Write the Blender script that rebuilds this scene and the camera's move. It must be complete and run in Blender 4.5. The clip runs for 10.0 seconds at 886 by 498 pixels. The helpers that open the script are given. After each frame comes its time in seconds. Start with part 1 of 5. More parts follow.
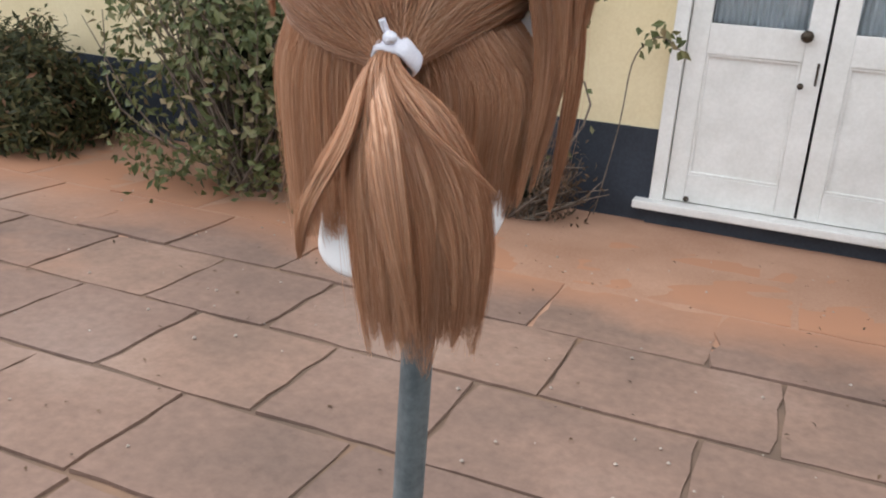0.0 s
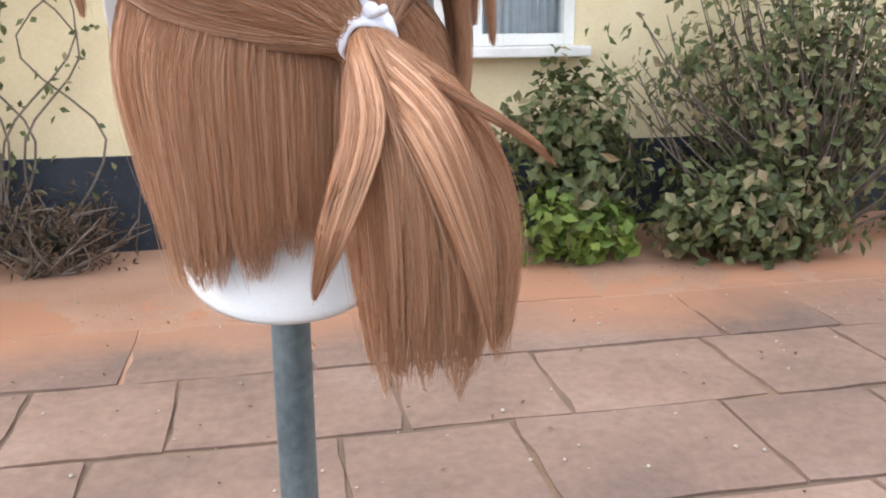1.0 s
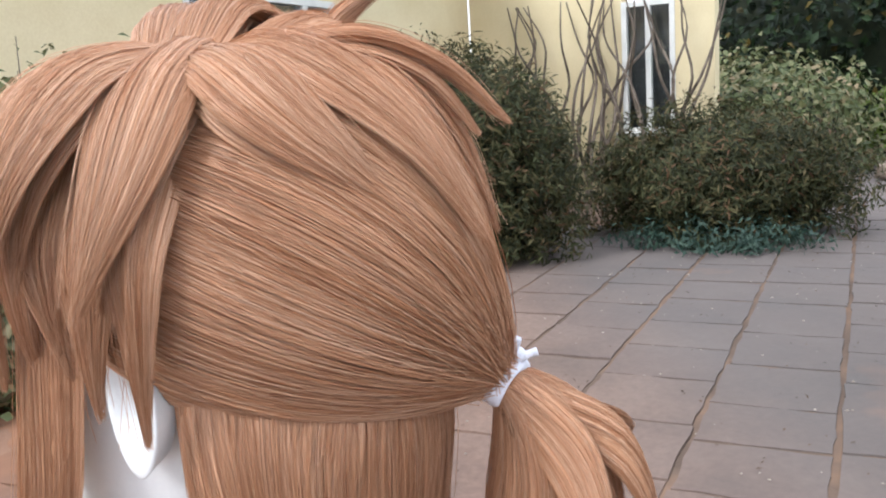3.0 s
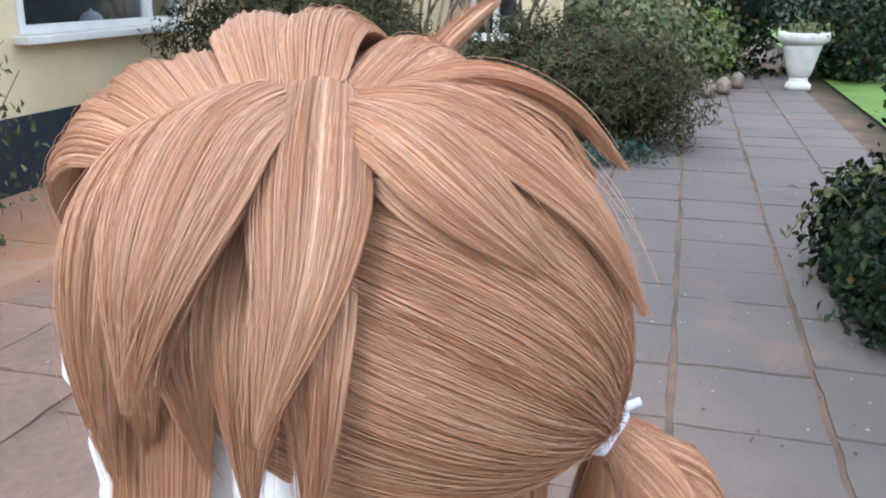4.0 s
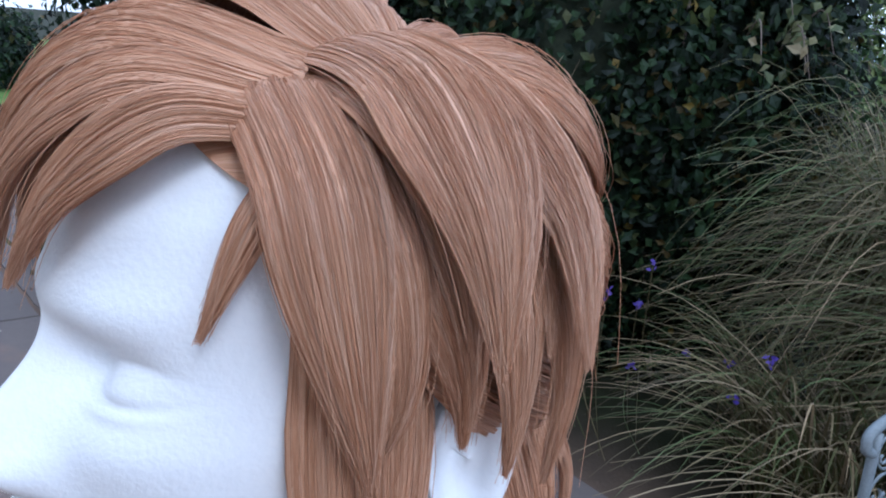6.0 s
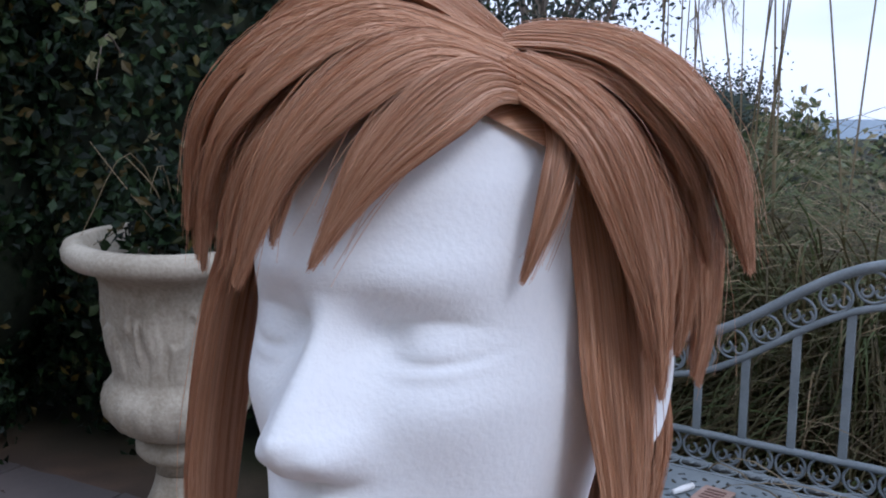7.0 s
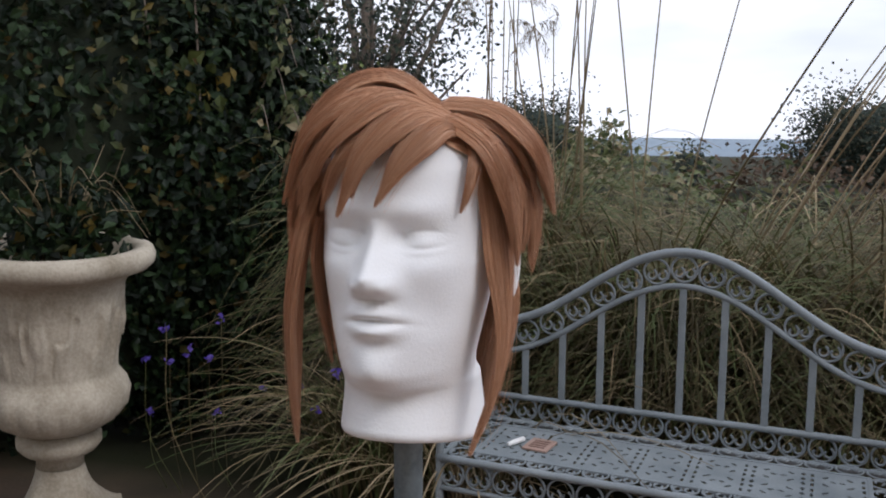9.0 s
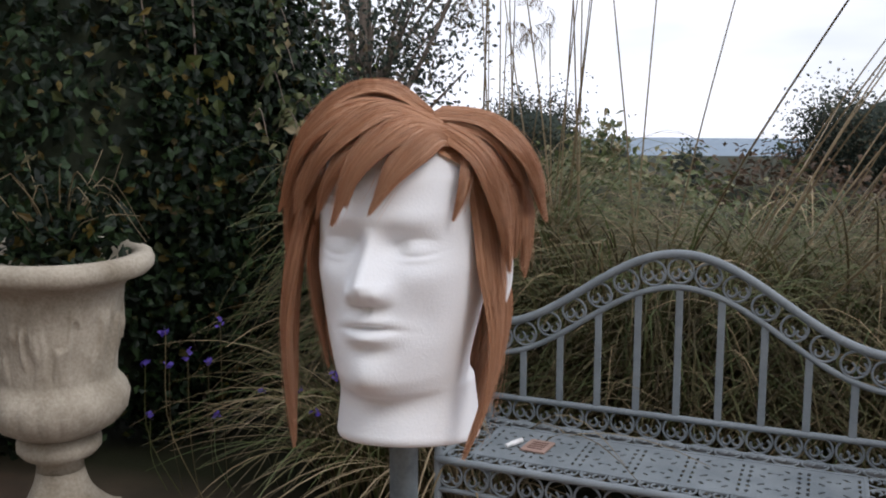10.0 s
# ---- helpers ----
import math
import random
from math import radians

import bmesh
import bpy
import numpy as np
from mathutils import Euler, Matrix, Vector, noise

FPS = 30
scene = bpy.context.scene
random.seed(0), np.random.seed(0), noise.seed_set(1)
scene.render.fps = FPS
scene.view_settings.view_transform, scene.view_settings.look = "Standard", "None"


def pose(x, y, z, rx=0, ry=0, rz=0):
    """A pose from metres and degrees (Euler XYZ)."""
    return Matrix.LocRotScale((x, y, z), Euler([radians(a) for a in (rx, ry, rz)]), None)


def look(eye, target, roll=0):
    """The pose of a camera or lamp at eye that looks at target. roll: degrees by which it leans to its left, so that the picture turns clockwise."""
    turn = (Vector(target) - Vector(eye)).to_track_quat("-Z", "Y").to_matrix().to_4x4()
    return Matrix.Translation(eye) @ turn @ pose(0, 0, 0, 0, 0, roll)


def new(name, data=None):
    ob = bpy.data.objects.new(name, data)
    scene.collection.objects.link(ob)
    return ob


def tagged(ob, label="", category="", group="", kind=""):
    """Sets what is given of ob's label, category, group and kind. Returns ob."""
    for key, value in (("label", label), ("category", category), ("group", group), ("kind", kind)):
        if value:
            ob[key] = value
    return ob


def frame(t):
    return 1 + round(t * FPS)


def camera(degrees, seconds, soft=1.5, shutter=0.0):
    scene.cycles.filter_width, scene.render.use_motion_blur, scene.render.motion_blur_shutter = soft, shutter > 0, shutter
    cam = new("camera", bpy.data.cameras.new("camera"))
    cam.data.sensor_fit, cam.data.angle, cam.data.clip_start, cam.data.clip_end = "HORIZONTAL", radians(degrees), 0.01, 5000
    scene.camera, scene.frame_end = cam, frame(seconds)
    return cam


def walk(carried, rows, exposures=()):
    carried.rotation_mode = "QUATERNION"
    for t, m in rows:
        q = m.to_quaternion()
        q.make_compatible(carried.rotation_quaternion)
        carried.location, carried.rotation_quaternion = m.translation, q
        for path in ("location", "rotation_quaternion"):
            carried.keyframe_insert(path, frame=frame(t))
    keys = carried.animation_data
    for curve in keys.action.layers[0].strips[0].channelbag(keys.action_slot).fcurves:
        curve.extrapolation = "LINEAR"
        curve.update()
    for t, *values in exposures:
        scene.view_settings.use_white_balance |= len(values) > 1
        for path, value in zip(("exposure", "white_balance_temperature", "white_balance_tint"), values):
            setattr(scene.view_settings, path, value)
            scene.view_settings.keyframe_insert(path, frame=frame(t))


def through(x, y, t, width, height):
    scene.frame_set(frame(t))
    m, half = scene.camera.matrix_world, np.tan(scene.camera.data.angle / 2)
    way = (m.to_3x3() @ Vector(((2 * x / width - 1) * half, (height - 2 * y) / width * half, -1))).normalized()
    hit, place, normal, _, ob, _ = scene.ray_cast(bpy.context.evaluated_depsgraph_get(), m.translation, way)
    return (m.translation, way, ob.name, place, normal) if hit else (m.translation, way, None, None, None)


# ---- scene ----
cam = camera(53.9, 10.0, 2.0)

PATH = [
    (0, (0.252, -0.588, 1.248), (-0.457, 1.177, 0.627), 4.1),
    (0.5, (0.115, -0.576, 1.217), (0.01, 1.343, 0.663), -0.2),
    (1, (-0.006, -0.556, 1.209), (0.368, 1.336, 0.678), -0.3),
    (1.5, (-0.125, -0.501, 1.197), (0.827, 1.192, 0.723), -2.0),
    (2, (-0.193, -0.418, 1.194), (1.11, 1.026, 0.728), -1.7),
    (2.5, (-0.282, -0.365, 1.267), (1.325, 0.752, 0.855), -2.8),
    (2.7, (-0.313, -0.341, 1.3), (1.381, 0.661, 0.943), -3.6),
    (3.8, (-0.336, -0.203, 1.38), (1.517, 0.378, 0.859), -1.0),
    (4, (-0.336, -0.173, 1.398), (1.521, 0.326, 0.802), 0.5),
    (4.5, (-0.341, -0.092, 1.413), (1.534, 0.049, 0.674), 6.4),
    (5, (-0.353, 0.009, 1.421), (1.493, -0.264, 0.702), 8.6),
    (5.5, (-0.337, 0.082, 1.395), (1.437, -0.584, 0.754), 8.0),
    (5.7, (-0.322, 0.106, 1.383), (1.371, -0.773, 0.784), 7.4),
    (6.8, (-0.192, 0.286, 1.325), (0.777, -1.437, 1.019), -1.9),
    (7, (-0.168, 0.319, 1.321), (0.741, -1.439, 1.031), 0.2),
    (7.5, (-0.192, 0.445, 1.32), (0.651, -1.358, 1.118), 0.8),
    (8, (-0.258, 0.589, 1.338), (0.517, -1.243, 1.135), 1.1),
    (8.5, (-0.219, 0.672, 1.325), (0.375, -1.221, 1.074), 1.1),
    (9, (-0.235, 0.715, 1.325), (0.31, -1.194, 1.075), 0.4),
    (9.5, (-0.242, 0.72, 1.332), (0.302, -1.188, 1.08), 0.3),
    (10, (-0.243, 0.725, 1.332), (0.3, -1.184, 1.084), 0.1),
]
EXPOSURES = [(0, 0.55, 6400, 10), (0.5, 0.58, 6300, 10), (1, 1.0, 6200, 10), (1.5, 1.06, 6250, 10), (2, 0.94, 6000, 10), (2.5, 0.80, 6050, 10), (4, 0.84, 5500, 7), (5, 0.54, 4850, 8), (5.7, 0.34, 4850, 9), (7, -0.2, 5250, 15), (8, -0.38, 5750, 15), (8.5, -0.22, 5950, 14), (10, -0.14, 6150, 14)]
walk(cam, [(t, look(eye, target, roll)) for t, eye, target, roll in PATH], EXPOSURES)


# ---- world and light: a bright, thinly overcast evening sky ----
world = bpy.data.worlds.new("overcast_sky")
scene.world = world
world.use_nodes = True
wt = world.node_tree
bg = wt.nodes["Background"]
sky = wt.nodes.new("ShaderNodeTexSky")
sky.sky_type, sky.sun_disc, sky.sun_elevation, sky.sun_rotation = "NISHITA", False, radians(35), radians(285)
scaled = wt.nodes.new("ShaderNodeVectorMath")
scaled.operation = "SCALE"
scaled.inputs["Scale"].default_value = 0.1
wt.links.new(sky.outputs[0], scaled.inputs[0])
wco = wt.nodes.new("ShaderNodeTexCoord")
wmap = wt.nodes.new("ShaderNodeMapping")
wmap.inputs["Scale"].default_value = (1.2, 1.2, 5.0)
wt.links.new(wco.outputs["Generated"], wmap.inputs[0])
wno = wt.nodes.new("ShaderNodeTexNoise")
wno.inputs["Scale"].default_value, wno.inputs["Detail"].default_value = 1.6, 5
wt.links.new(wmap.outputs[0], wno.inputs["Vector"])
wramp = wt.nodes.new("ShaderNodeValToRGB")
wramp.color_ramp.elements[0].position, wramp.color_ramp.elements[1].position = 0.36, 0.52
wramp.color_ramp.elements[0].color = (0.68, 0.68, 0.68, 1)
wt.links.new(wno.outputs[0], wramp.inputs[0])
wmix = wt.nodes.new("ShaderNodeMix")
wmix.data_type = "RGBA"
wt.links.new(wramp.outputs[0], wmix.inputs["Factor"])
wt.links.new(scaled.outputs[0], wmix.inputs["A"])
wmix.inputs["B"].default_value = (1.25, 1.27, 1.32, 1)
wt.links.new(wmix.outputs["Result"], bg.inputs[0])
bg.inputs[1].default_value = 1.0

sun = new("sun", bpy.data.lights.new("sun", "SUN"))
sun.data.energy, sun.data.angle, sun.data.color = 1.15, radians(18), (1.0, 0.95, 0.88)
sun.matrix_world = look((-6, 2, 6.5), (0, 0, 0))


# ---- materials ----
def material(name, rough=0.6, spec=0.5, metal=0.0):
    m = bpy.data.materials.new(name)
    m.use_nodes = True
    b = m.node_tree.nodes["Principled BSDF"]
    b.inputs["Roughness"].default_value, b.inputs["Metallic"].default_value = rough, metal
    b.inputs["Specular IOR Level"].default_value = spec
    return m, m.node_tree, b


def node(nt, kind, **values):
    n = nt.nodes.new(kind)
    for k, v in values.items():
        n.inputs[k.replace("_", " ")].default_value = v
    return n


def ramp(nt, source, stops):
    r = nt.nodes.new("ShaderNodeValToRGB")
    e = r.color_ramp.elements
    while len(e) < len(stops):
        e.new(0.5)
    for el, (p, c) in zip(e, stops):
        el.position, el.color = p, (*c, 1)
    nt.links.new(source, r.inputs[0])
    return r.outputs[0]


def noise_tex(nt, vector, scale, detail=4, rough=0.55):
    n = node(nt, "ShaderNodeTexNoise", Scale=scale, Detail=detail, Roughness=rough)
    nt.links.new(vector, n.inputs["Vector"])
    return n.outputs[0]


def mixed(nt, a, b, fac, blend="MIX"):
    m = nt.nodes.new("ShaderNodeMix")
    m.data_type, m.blend_type = "RGBA", blend
    for socket, v in (("Factor", fac), ("A", a), ("B", b)):
        if isinstance(v, (int, float)):
            m.inputs[socket].default_value = v
        elif isinstance(v, tuple):
            m.inputs[socket].default_value = (*v, 1)
        else:
            nt.links.new(v, m.inputs[socket])
    return m.outputs["Result"]


def bump(nt, b, height, strength=0.4, distance=0.01):
    n = node(nt, "ShaderNodeBump", Strength=strength, Distance=distance)
    nt.links.new(height, n.inputs["Height"])
    nt.links.new(n.outputs[0], b.inputs["Normal"])


def speckled(name, dark, light, scale=8.0, fine=90.0, rough=0.7, relief=0.3, spec=0.4, metal=0.0, dist=0.004):
    """Paint, stone or metal with broad stains and a fine grain."""
    m, nt, b = material(name, rough, spec, metal)
    co = nt.nodes.new("ShaderNodeTexCoord").outputs["Object"]
    broad, grain = noise_tex(nt, co, scale, 5), noise_tex(nt, co, fine, 3)
    col = ramp(nt, broad, [(0.3, dark), (0.68, light)])
    col = mixed(nt, col, ramp(nt, grain, [(0.35, dark), (0.65, light)]), 0.3)
    nt.links.new(col, b.inputs["Base Color"])
    bump(nt, b, grain, relief, dist)
    return m


def leafy(name, colors, rough=0.5, through=0.25, spec=0.35):
    """Leaves: each one takes its own colour; some light passes through."""
    m, nt, b = material(name, rough, spec)
    geo = nt.nodes.new("ShaderNodeNewGeometry")
    col = ramp(nt, geo.outputs["Random Per Island"], colors)
    co = nt.nodes.new("ShaderNodeTexCoord").outputs["Object"]
    col = mixed(nt, col, ramp(nt, noise_tex(nt, co, 3.0), [(0.3, (0.45, 0.45, 0.45)), (0.7, (1, 1, 1))]), 0.6, "MULTIPLY")
    nt.links.new(col, b.inputs["Base Color"])
    b.inputs["Transmission Weight"].default_value = 0.0
    tr = nt.nodes.new("ShaderNodeBsdfTranslucent")
    nt.links.new(col, tr.inputs[0])
    mx = node(nt, "ShaderNodeMixShader", Fac=through)
    nt.links.new(b.outputs[0], mx.inputs[1])
    nt.links.new(tr.outputs[0], mx.inputs[2])
    nt.links.new(mx.outputs[0], nt.nodes["Material Output"].inputs[0])
    return m


def hair_material(name, dark, mid, light):
    """Synthetic hair: fine streaks along the strands (u across, v along), every strand of its own shade."""
    m, nt, b = material(name, 0.43, 0.45)
    b.inputs["Coat Weight"].default_value, b.inputs["Coat Roughness"].default_value = 0.08, 0.35
    uv = nt.nodes.new("ShaderNodeUVMap")

    def streaks(scale, along, detail):
        mp = node(nt, "ShaderNodeMapping", Scale=(1.0, along, 1.0))
        nt.links.new(uv.outputs[0], mp.inputs[0])
        return noise_tex(nt, mp.outputs[0], scale, detail, 0.6)

    fine, tress, broad = streaks(64.0, 0.006, 2), streaks(17.0, 0.012, 2), streaks(5.0, 0.12, 3)
    col = mixed(nt, ramp(nt, fine, [(0.40, dark), (0.5, mid), (0.60, light)]), ramp(nt, tress, [(0.39, dark), (0.5, mid), (0.61, light)]), 0.45)
    island = nt.nodes.new("ShaderNodeNewGeometry").outputs["Random Per Island"]
    col = mixed(nt, col, ramp(nt, island, [(0.0, dark), (0.45, mid), (1.0, light)]), 0.30)
    col = mixed(nt, col, ramp(nt, broad, [(0.35, (0.80, 0.74, 0.68)), (0.65, (1.0, 1.0, 1.0))]), 0.7, "MULTIPLY")
    nt.links.new(col, b.inputs["Base Color"])
    bump(nt, b, fine, 0.6, 0.0006)
    tr = nt.nodes.new("ShaderNodeBsdfTranslucent")
    nt.links.new(col, tr.inputs[0])
    mx = node(nt, "ShaderNodeMixShader", Fac=0.14)
    nt.links.new(b.outputs[0], mx.inputs[1])
    nt.links.new(tr.outputs[0], mx.inputs[2])
    nt.links.new(mx.outputs[0], nt.nodes["Material Output"].inputs[0])
    return m


M_HAIR = hair_material("wig_hair", (0.33, 0.125, 0.052), (0.68, 0.352, 0.188), (0.87, 0.61, 0.44))
M_FOAM = speckled("polystyrene", (0.80, 0.81, 0.83), (0.87, 0.875, 0.88), 12, 420, 0.6, 0.25, 0.35, dist=0.0012)
M_TIE = speckled("white_elastic", (0.66, 0.67, 0.76), (0.85, 0.85, 0.92), 60, 700, 0.8, 0.5, 0.2, dist=0.001)
M_POLE = speckled("galvanised_pole", (0.09, 0.12, 0.14), (0.24, 0.29, 0.31), 22, 160, 0.5, 0.25, 0.5, 0.5, 0.001)
M_WALL = speckled("cream_render", (0.66, 0.55, 0.33), (0.78, 0.68, 0.45), 1.6, 60, 0.85, 0.4)
M_PLINTH = speckled("dark_plinth_paint", (0.012, 0.017, 0.026), (0.035, 0.045, 0.062), 3, 70, 0.6, 0.3)
M_WHITE = speckled("white_gloss_paint", (0.66, 0.66, 0.63), (0.82, 0.82, 0.80), 5, 60, 0.4, 0.12)
M_CURTAIN = speckled("net_curtain", (0.42, 0.45, 0.48), (0.66, 0.69, 0.72), 9, 60, 0.9, 0.2)
# Near-black that stands in for unlit rooms behind glass; also the laptop screen.
M_ROOMSHADE_SCREEN = speckled("room_shade_and_screen", (0.02, 0.022, 0.024), (0.06, 0.065, 0.07), 3, 30, 0.9, 0.1)
M_PEBBLE = speckled("pale_pebbles", (0.20, 0.16, 0.13), (0.52, 0.46, 0.40), 40, 200, 0.85, 0.3)
M_BRASS = speckled("dark_knob", (0.03, 0.025, 0.02), (0.10, 0.08, 0.06), 50, 300, 0.4, 0.1, 0.5, 0.8)
M_URN = speckled("weathered_stone", (0.24, 0.205, 0.15), (0.50, 0.45, 0.365), 7, 90, 0.85, 0.6, 0.25)
M_PALE = speckled("pale_stone", (0.50, 0.49, 0.46), (0.72, 0.71, 0.68), 6, 90, 0.85, 0.4, 0.25)
M_BENCH = speckled("grey_green_metal_paint", (0.145, 0.170, 0.185), (0.25, 0.28, 0.295), 9, 200, 0.55, 0.2, 0.4)
# Near-black for plant cores: the shade between leaves put into colour.
M_INNER = speckled("foliage_shade", (0.004, 0.007, 0.003), (0.022, 0.030, 0.012), 9, 60, 0.9, 0.8)
# Shade inside far crowns, lifted for haze, put into the core's colour.
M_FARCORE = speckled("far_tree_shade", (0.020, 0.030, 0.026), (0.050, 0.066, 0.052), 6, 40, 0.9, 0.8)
M_SAND = speckled("orange_sand", (0.33, 0.18, 0.115), (0.45, 0.27, 0.185), 2.2, 70, 0.95, 0.6)
M_BARK = speckled("grey_bark", (0.06, 0.045, 0.035), (0.26, 0.21, 0.17), 9, 60, 0.9, 0.7)
M_STONE = speckled("garden_stone", (0.14, 0.105, 0.08), (0.32, 0.26, 0.21), 9, 60, 0.9, 0.5)
M_PAPER = speckled("buff_card", (0.30, 0.20, 0.16), (0.42, 0.29, 0.24), 30, 200, 0.7, 0.1)
M_INK = speckled("brown_print", (0.10, 0.05, 0.04), (0.16, 0.09, 0.07), 30, 200, 0.7, 0.1)
M_TUBE = speckled("white_plastic", (0.75, 0.75, 0.74), (0.85, 0.85, 0.84), 30, 200, 0.3, 0.05)
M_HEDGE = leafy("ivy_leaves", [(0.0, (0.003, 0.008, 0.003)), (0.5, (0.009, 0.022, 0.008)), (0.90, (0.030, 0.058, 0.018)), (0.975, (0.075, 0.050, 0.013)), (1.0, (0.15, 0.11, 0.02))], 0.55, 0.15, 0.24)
M_SHRUB = leafy("shrub_leaves", [(0.0, (0.075, 0.100, 0.040)), (0.5, (0.160, 0.190, 0.075)), (0.85, (0.27, 0.255, 0.13)), (1.0, (0.36, 0.27, 0.16))])
M_HAZEL = leafy("hazel_leaves", [(0.0, (0.035, 0.055, 0.015)), (0.8, (0.10, 0.12, 0.03)), (1.0, (0.30, 0.20, 0.03))])
# Greens raised so the bush looks sunlit; the brightness is in the colour.
M_GREEN = leafy("sunlit_look_leaves", [(0.0, (0.05, 0.085, 0.022)), (0.6, (0.12, 0.19, 0.05)), (1.0, (0.26, 0.30, 0.10))])
M_BLUE = leafy("bluish_sprays", [(0.0, (0.03, 0.07, 0.055)), (1.0, (0.09, 0.15, 0.11))])
M_LIME = leafy("young_leaves", [(0.0, (0.10, 0.17, 0.03)), (1.0, (0.26, 0.34, 0.07))])
M_CONIFER = leafy("conifer_sprays", [(0.0, (0.025, 0.030, 0.013)), (0.55, (0.070, 0.080, 0.030)), (0.9, (0.14, 0.12, 0.05)), (1.0, (0.18, 0.09, 0.05))], 0.7)
M_GRASS = leafy("dry_grass", [(0.0, (0.078, 0.058, 0.028)), (0.4, (0.155, 0.135, 0.058)), (0.7, (0.11, 0.155, 0.052)), (0.93, (0.30, 0.225, 0.125)), (1.0, (0.55, 0.42, 0.25))], 0.5)
M_STALK = leafy("straw_stalks", [(0.0, (0.16, 0.12, 0.06)), (1.0, (0.42, 0.33, 0.2))], 0.5)
M_FARTREE = leafy("far_leaves", [(0.0, (0.028, 0.040, 0.034)), (0.8, (0.075, 0.095, 0.065)), (1.0, (0.18, 0.13, 0.07))], 0.7)
M_BROWN = leafy("brown_leaves", [(0.0, (0.05, 0.035, 0.022)), (1.0, (0.16, 0.10, 0.06))], 0.7)
M_LAWN = speckled("lawn", (0.065, 0.12, 0.02), (0.16, 0.25, 0.045), 1.2, 60, 0.9, 0.6)
# Blue-grey of distance haze is put into the hills' base colour.
M_HILL = speckled("haze_tinted_hills", (0.19, 0.245, 0.30), (0.27, 0.33, 0.39), 0.01, 0.1, 0.95, 0.0)
M_FLOWER = leafy("violet_petals", [(0.0, (0.08, 0.05, 0.35)), (1.0, (0.16, 0.10, 0.5))])


def slab_material():
    """Worn terracotta-tinted concrete flags with orange sand trodden over them near the house."""
    m, nt, b = material("paving_flags", 0.88, 0.25)
    co = nt.nodes.new("ShaderNodeNewGeometry")
    info = nt.nodes.new("ShaderNodeObjectInfo")
    broad = noise_tex(nt, co.outputs["Position"], 1.3, 5)
    grain = noise_tex(nt, co.outputs["Position"], 24, 9, 0.7)
    base = ramp(nt, broad, [(0.3, (0.165, 0.118, 0.098)), (0.52, (0.25, 0.168, 0.134)), (0.75, (0.31, 0.225, 0.186))])
    base = mixed(nt, base, ramp(nt, grain, [(0.3, (0.55, 0.55, 0.55)), (0.65, (1.1, 1.1, 1.1))]), 0.5, "MULTIPLY")
    base = mixed(nt, base, ramp(nt, info.outputs["Random"], [(0.0, (0.80, 0.80, 0.82)), (1.0, (1.08, 1.05, 1.0))]), 0.7, "MULTIPLY")
    sep = nt.nodes.new("ShaderNodeSeparateXYZ")
    nt.links.new(co.outputs["Position"], sep.inputs[0])
    near = node(nt, "ShaderNodeMapRange", From_Min=2.2, From_Max=3.4, To_Min=0.0, To_Max=0.8)
    nt.links.new(sep.outputs["Y"], near.inputs[0])
    sandn = noise_tex(nt, co.outputs["Position"], 0.9, 6)
    add = nt.nodes.new("ShaderNodeMath")
    add.operation = "ADD"
    nt.links.new(near.outputs[0], add.inputs[0])
    nt.links.new(sandn, add.inputs[1])
    mask = ramp(nt, add.outputs[0], [(0.62, (0, 0, 0)), (1.05, (1, 1, 1))])
    # Greyer, darker mix towards the hedge: the hedge's shade put into the flag colour.
    grey = node(nt, "ShaderNodeMapRange", From_Min=1.2, From_Max=3.4, To_Min=0.0, To_Max=0.9)
    skew = nt.nodes.new("ShaderNodeMath")
    skew.operation, skew.inputs[1].default_value = "MULTIPLY_ADD", -1.6
    nt.links.new(sep.outputs["Y"], skew.inputs[0])
    nt.links.new(sep.outputs["X"], skew.inputs[2])
    nt.links.new(skew.outputs[0], grey.inputs[0])
    base = mixed(nt, base, mixed(nt, base, (0.135, 0.128, 0.127), 0.85), grey.outputs[0])
    nt.links.new(mixed(nt, base, (0.42, 0.215, 0.130), mask), b.inputs["Base Color"])
    bump(nt, b, grain, 0.4, 0.006)
    return m


def bed_material():
    m, nt, b = material("joint_soil_and_sand", 0.95, 0.15)
    co = nt.nodes.new("ShaderNodeNewGeometry").outputs["Position"]
    col = ramp(nt, noise_tex(nt, co, 2.2, 6), [(0.3, (0.095, 0.071, 0.057)), (0.52, (0.165, 0.115, 0.087)), (0.75, (0.28, 0.172, 0.113))])
    sep = nt.nodes.new("ShaderNodeSeparateXYZ")
    nt.links.new(co, sep.inputs[0])
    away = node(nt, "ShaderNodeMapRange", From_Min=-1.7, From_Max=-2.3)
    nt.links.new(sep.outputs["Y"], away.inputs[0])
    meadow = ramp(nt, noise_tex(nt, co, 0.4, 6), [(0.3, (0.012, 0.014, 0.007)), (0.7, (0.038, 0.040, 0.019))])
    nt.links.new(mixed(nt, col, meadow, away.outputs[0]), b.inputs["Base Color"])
    bump(nt, b, noise_tex(nt, co, 70, 4), 0.6, 0.006)
    return m


M_SLAB, M_BED = slab_material(), bed_material()


def glass_material():
    m, nt, b = material("window_glass", 0.03, 0.5)
    b.inputs["Base Color"].default_value = (0.9, 0.94, 0.95, 1)
    b.inputs["Transmission Weight"].default_value = 1.0
    return m


M_GLASS = glass_material()


# ---- mesh helpers ----
STUFF = {"foliage", "blades", "stalks", "plumes", "branches", "stems", "strand_layer", "swept_side_hair", "swept_back_hair", "hanging_leaves", "petals", "limbs", "crown", "dry_leaves", "pebbles"}

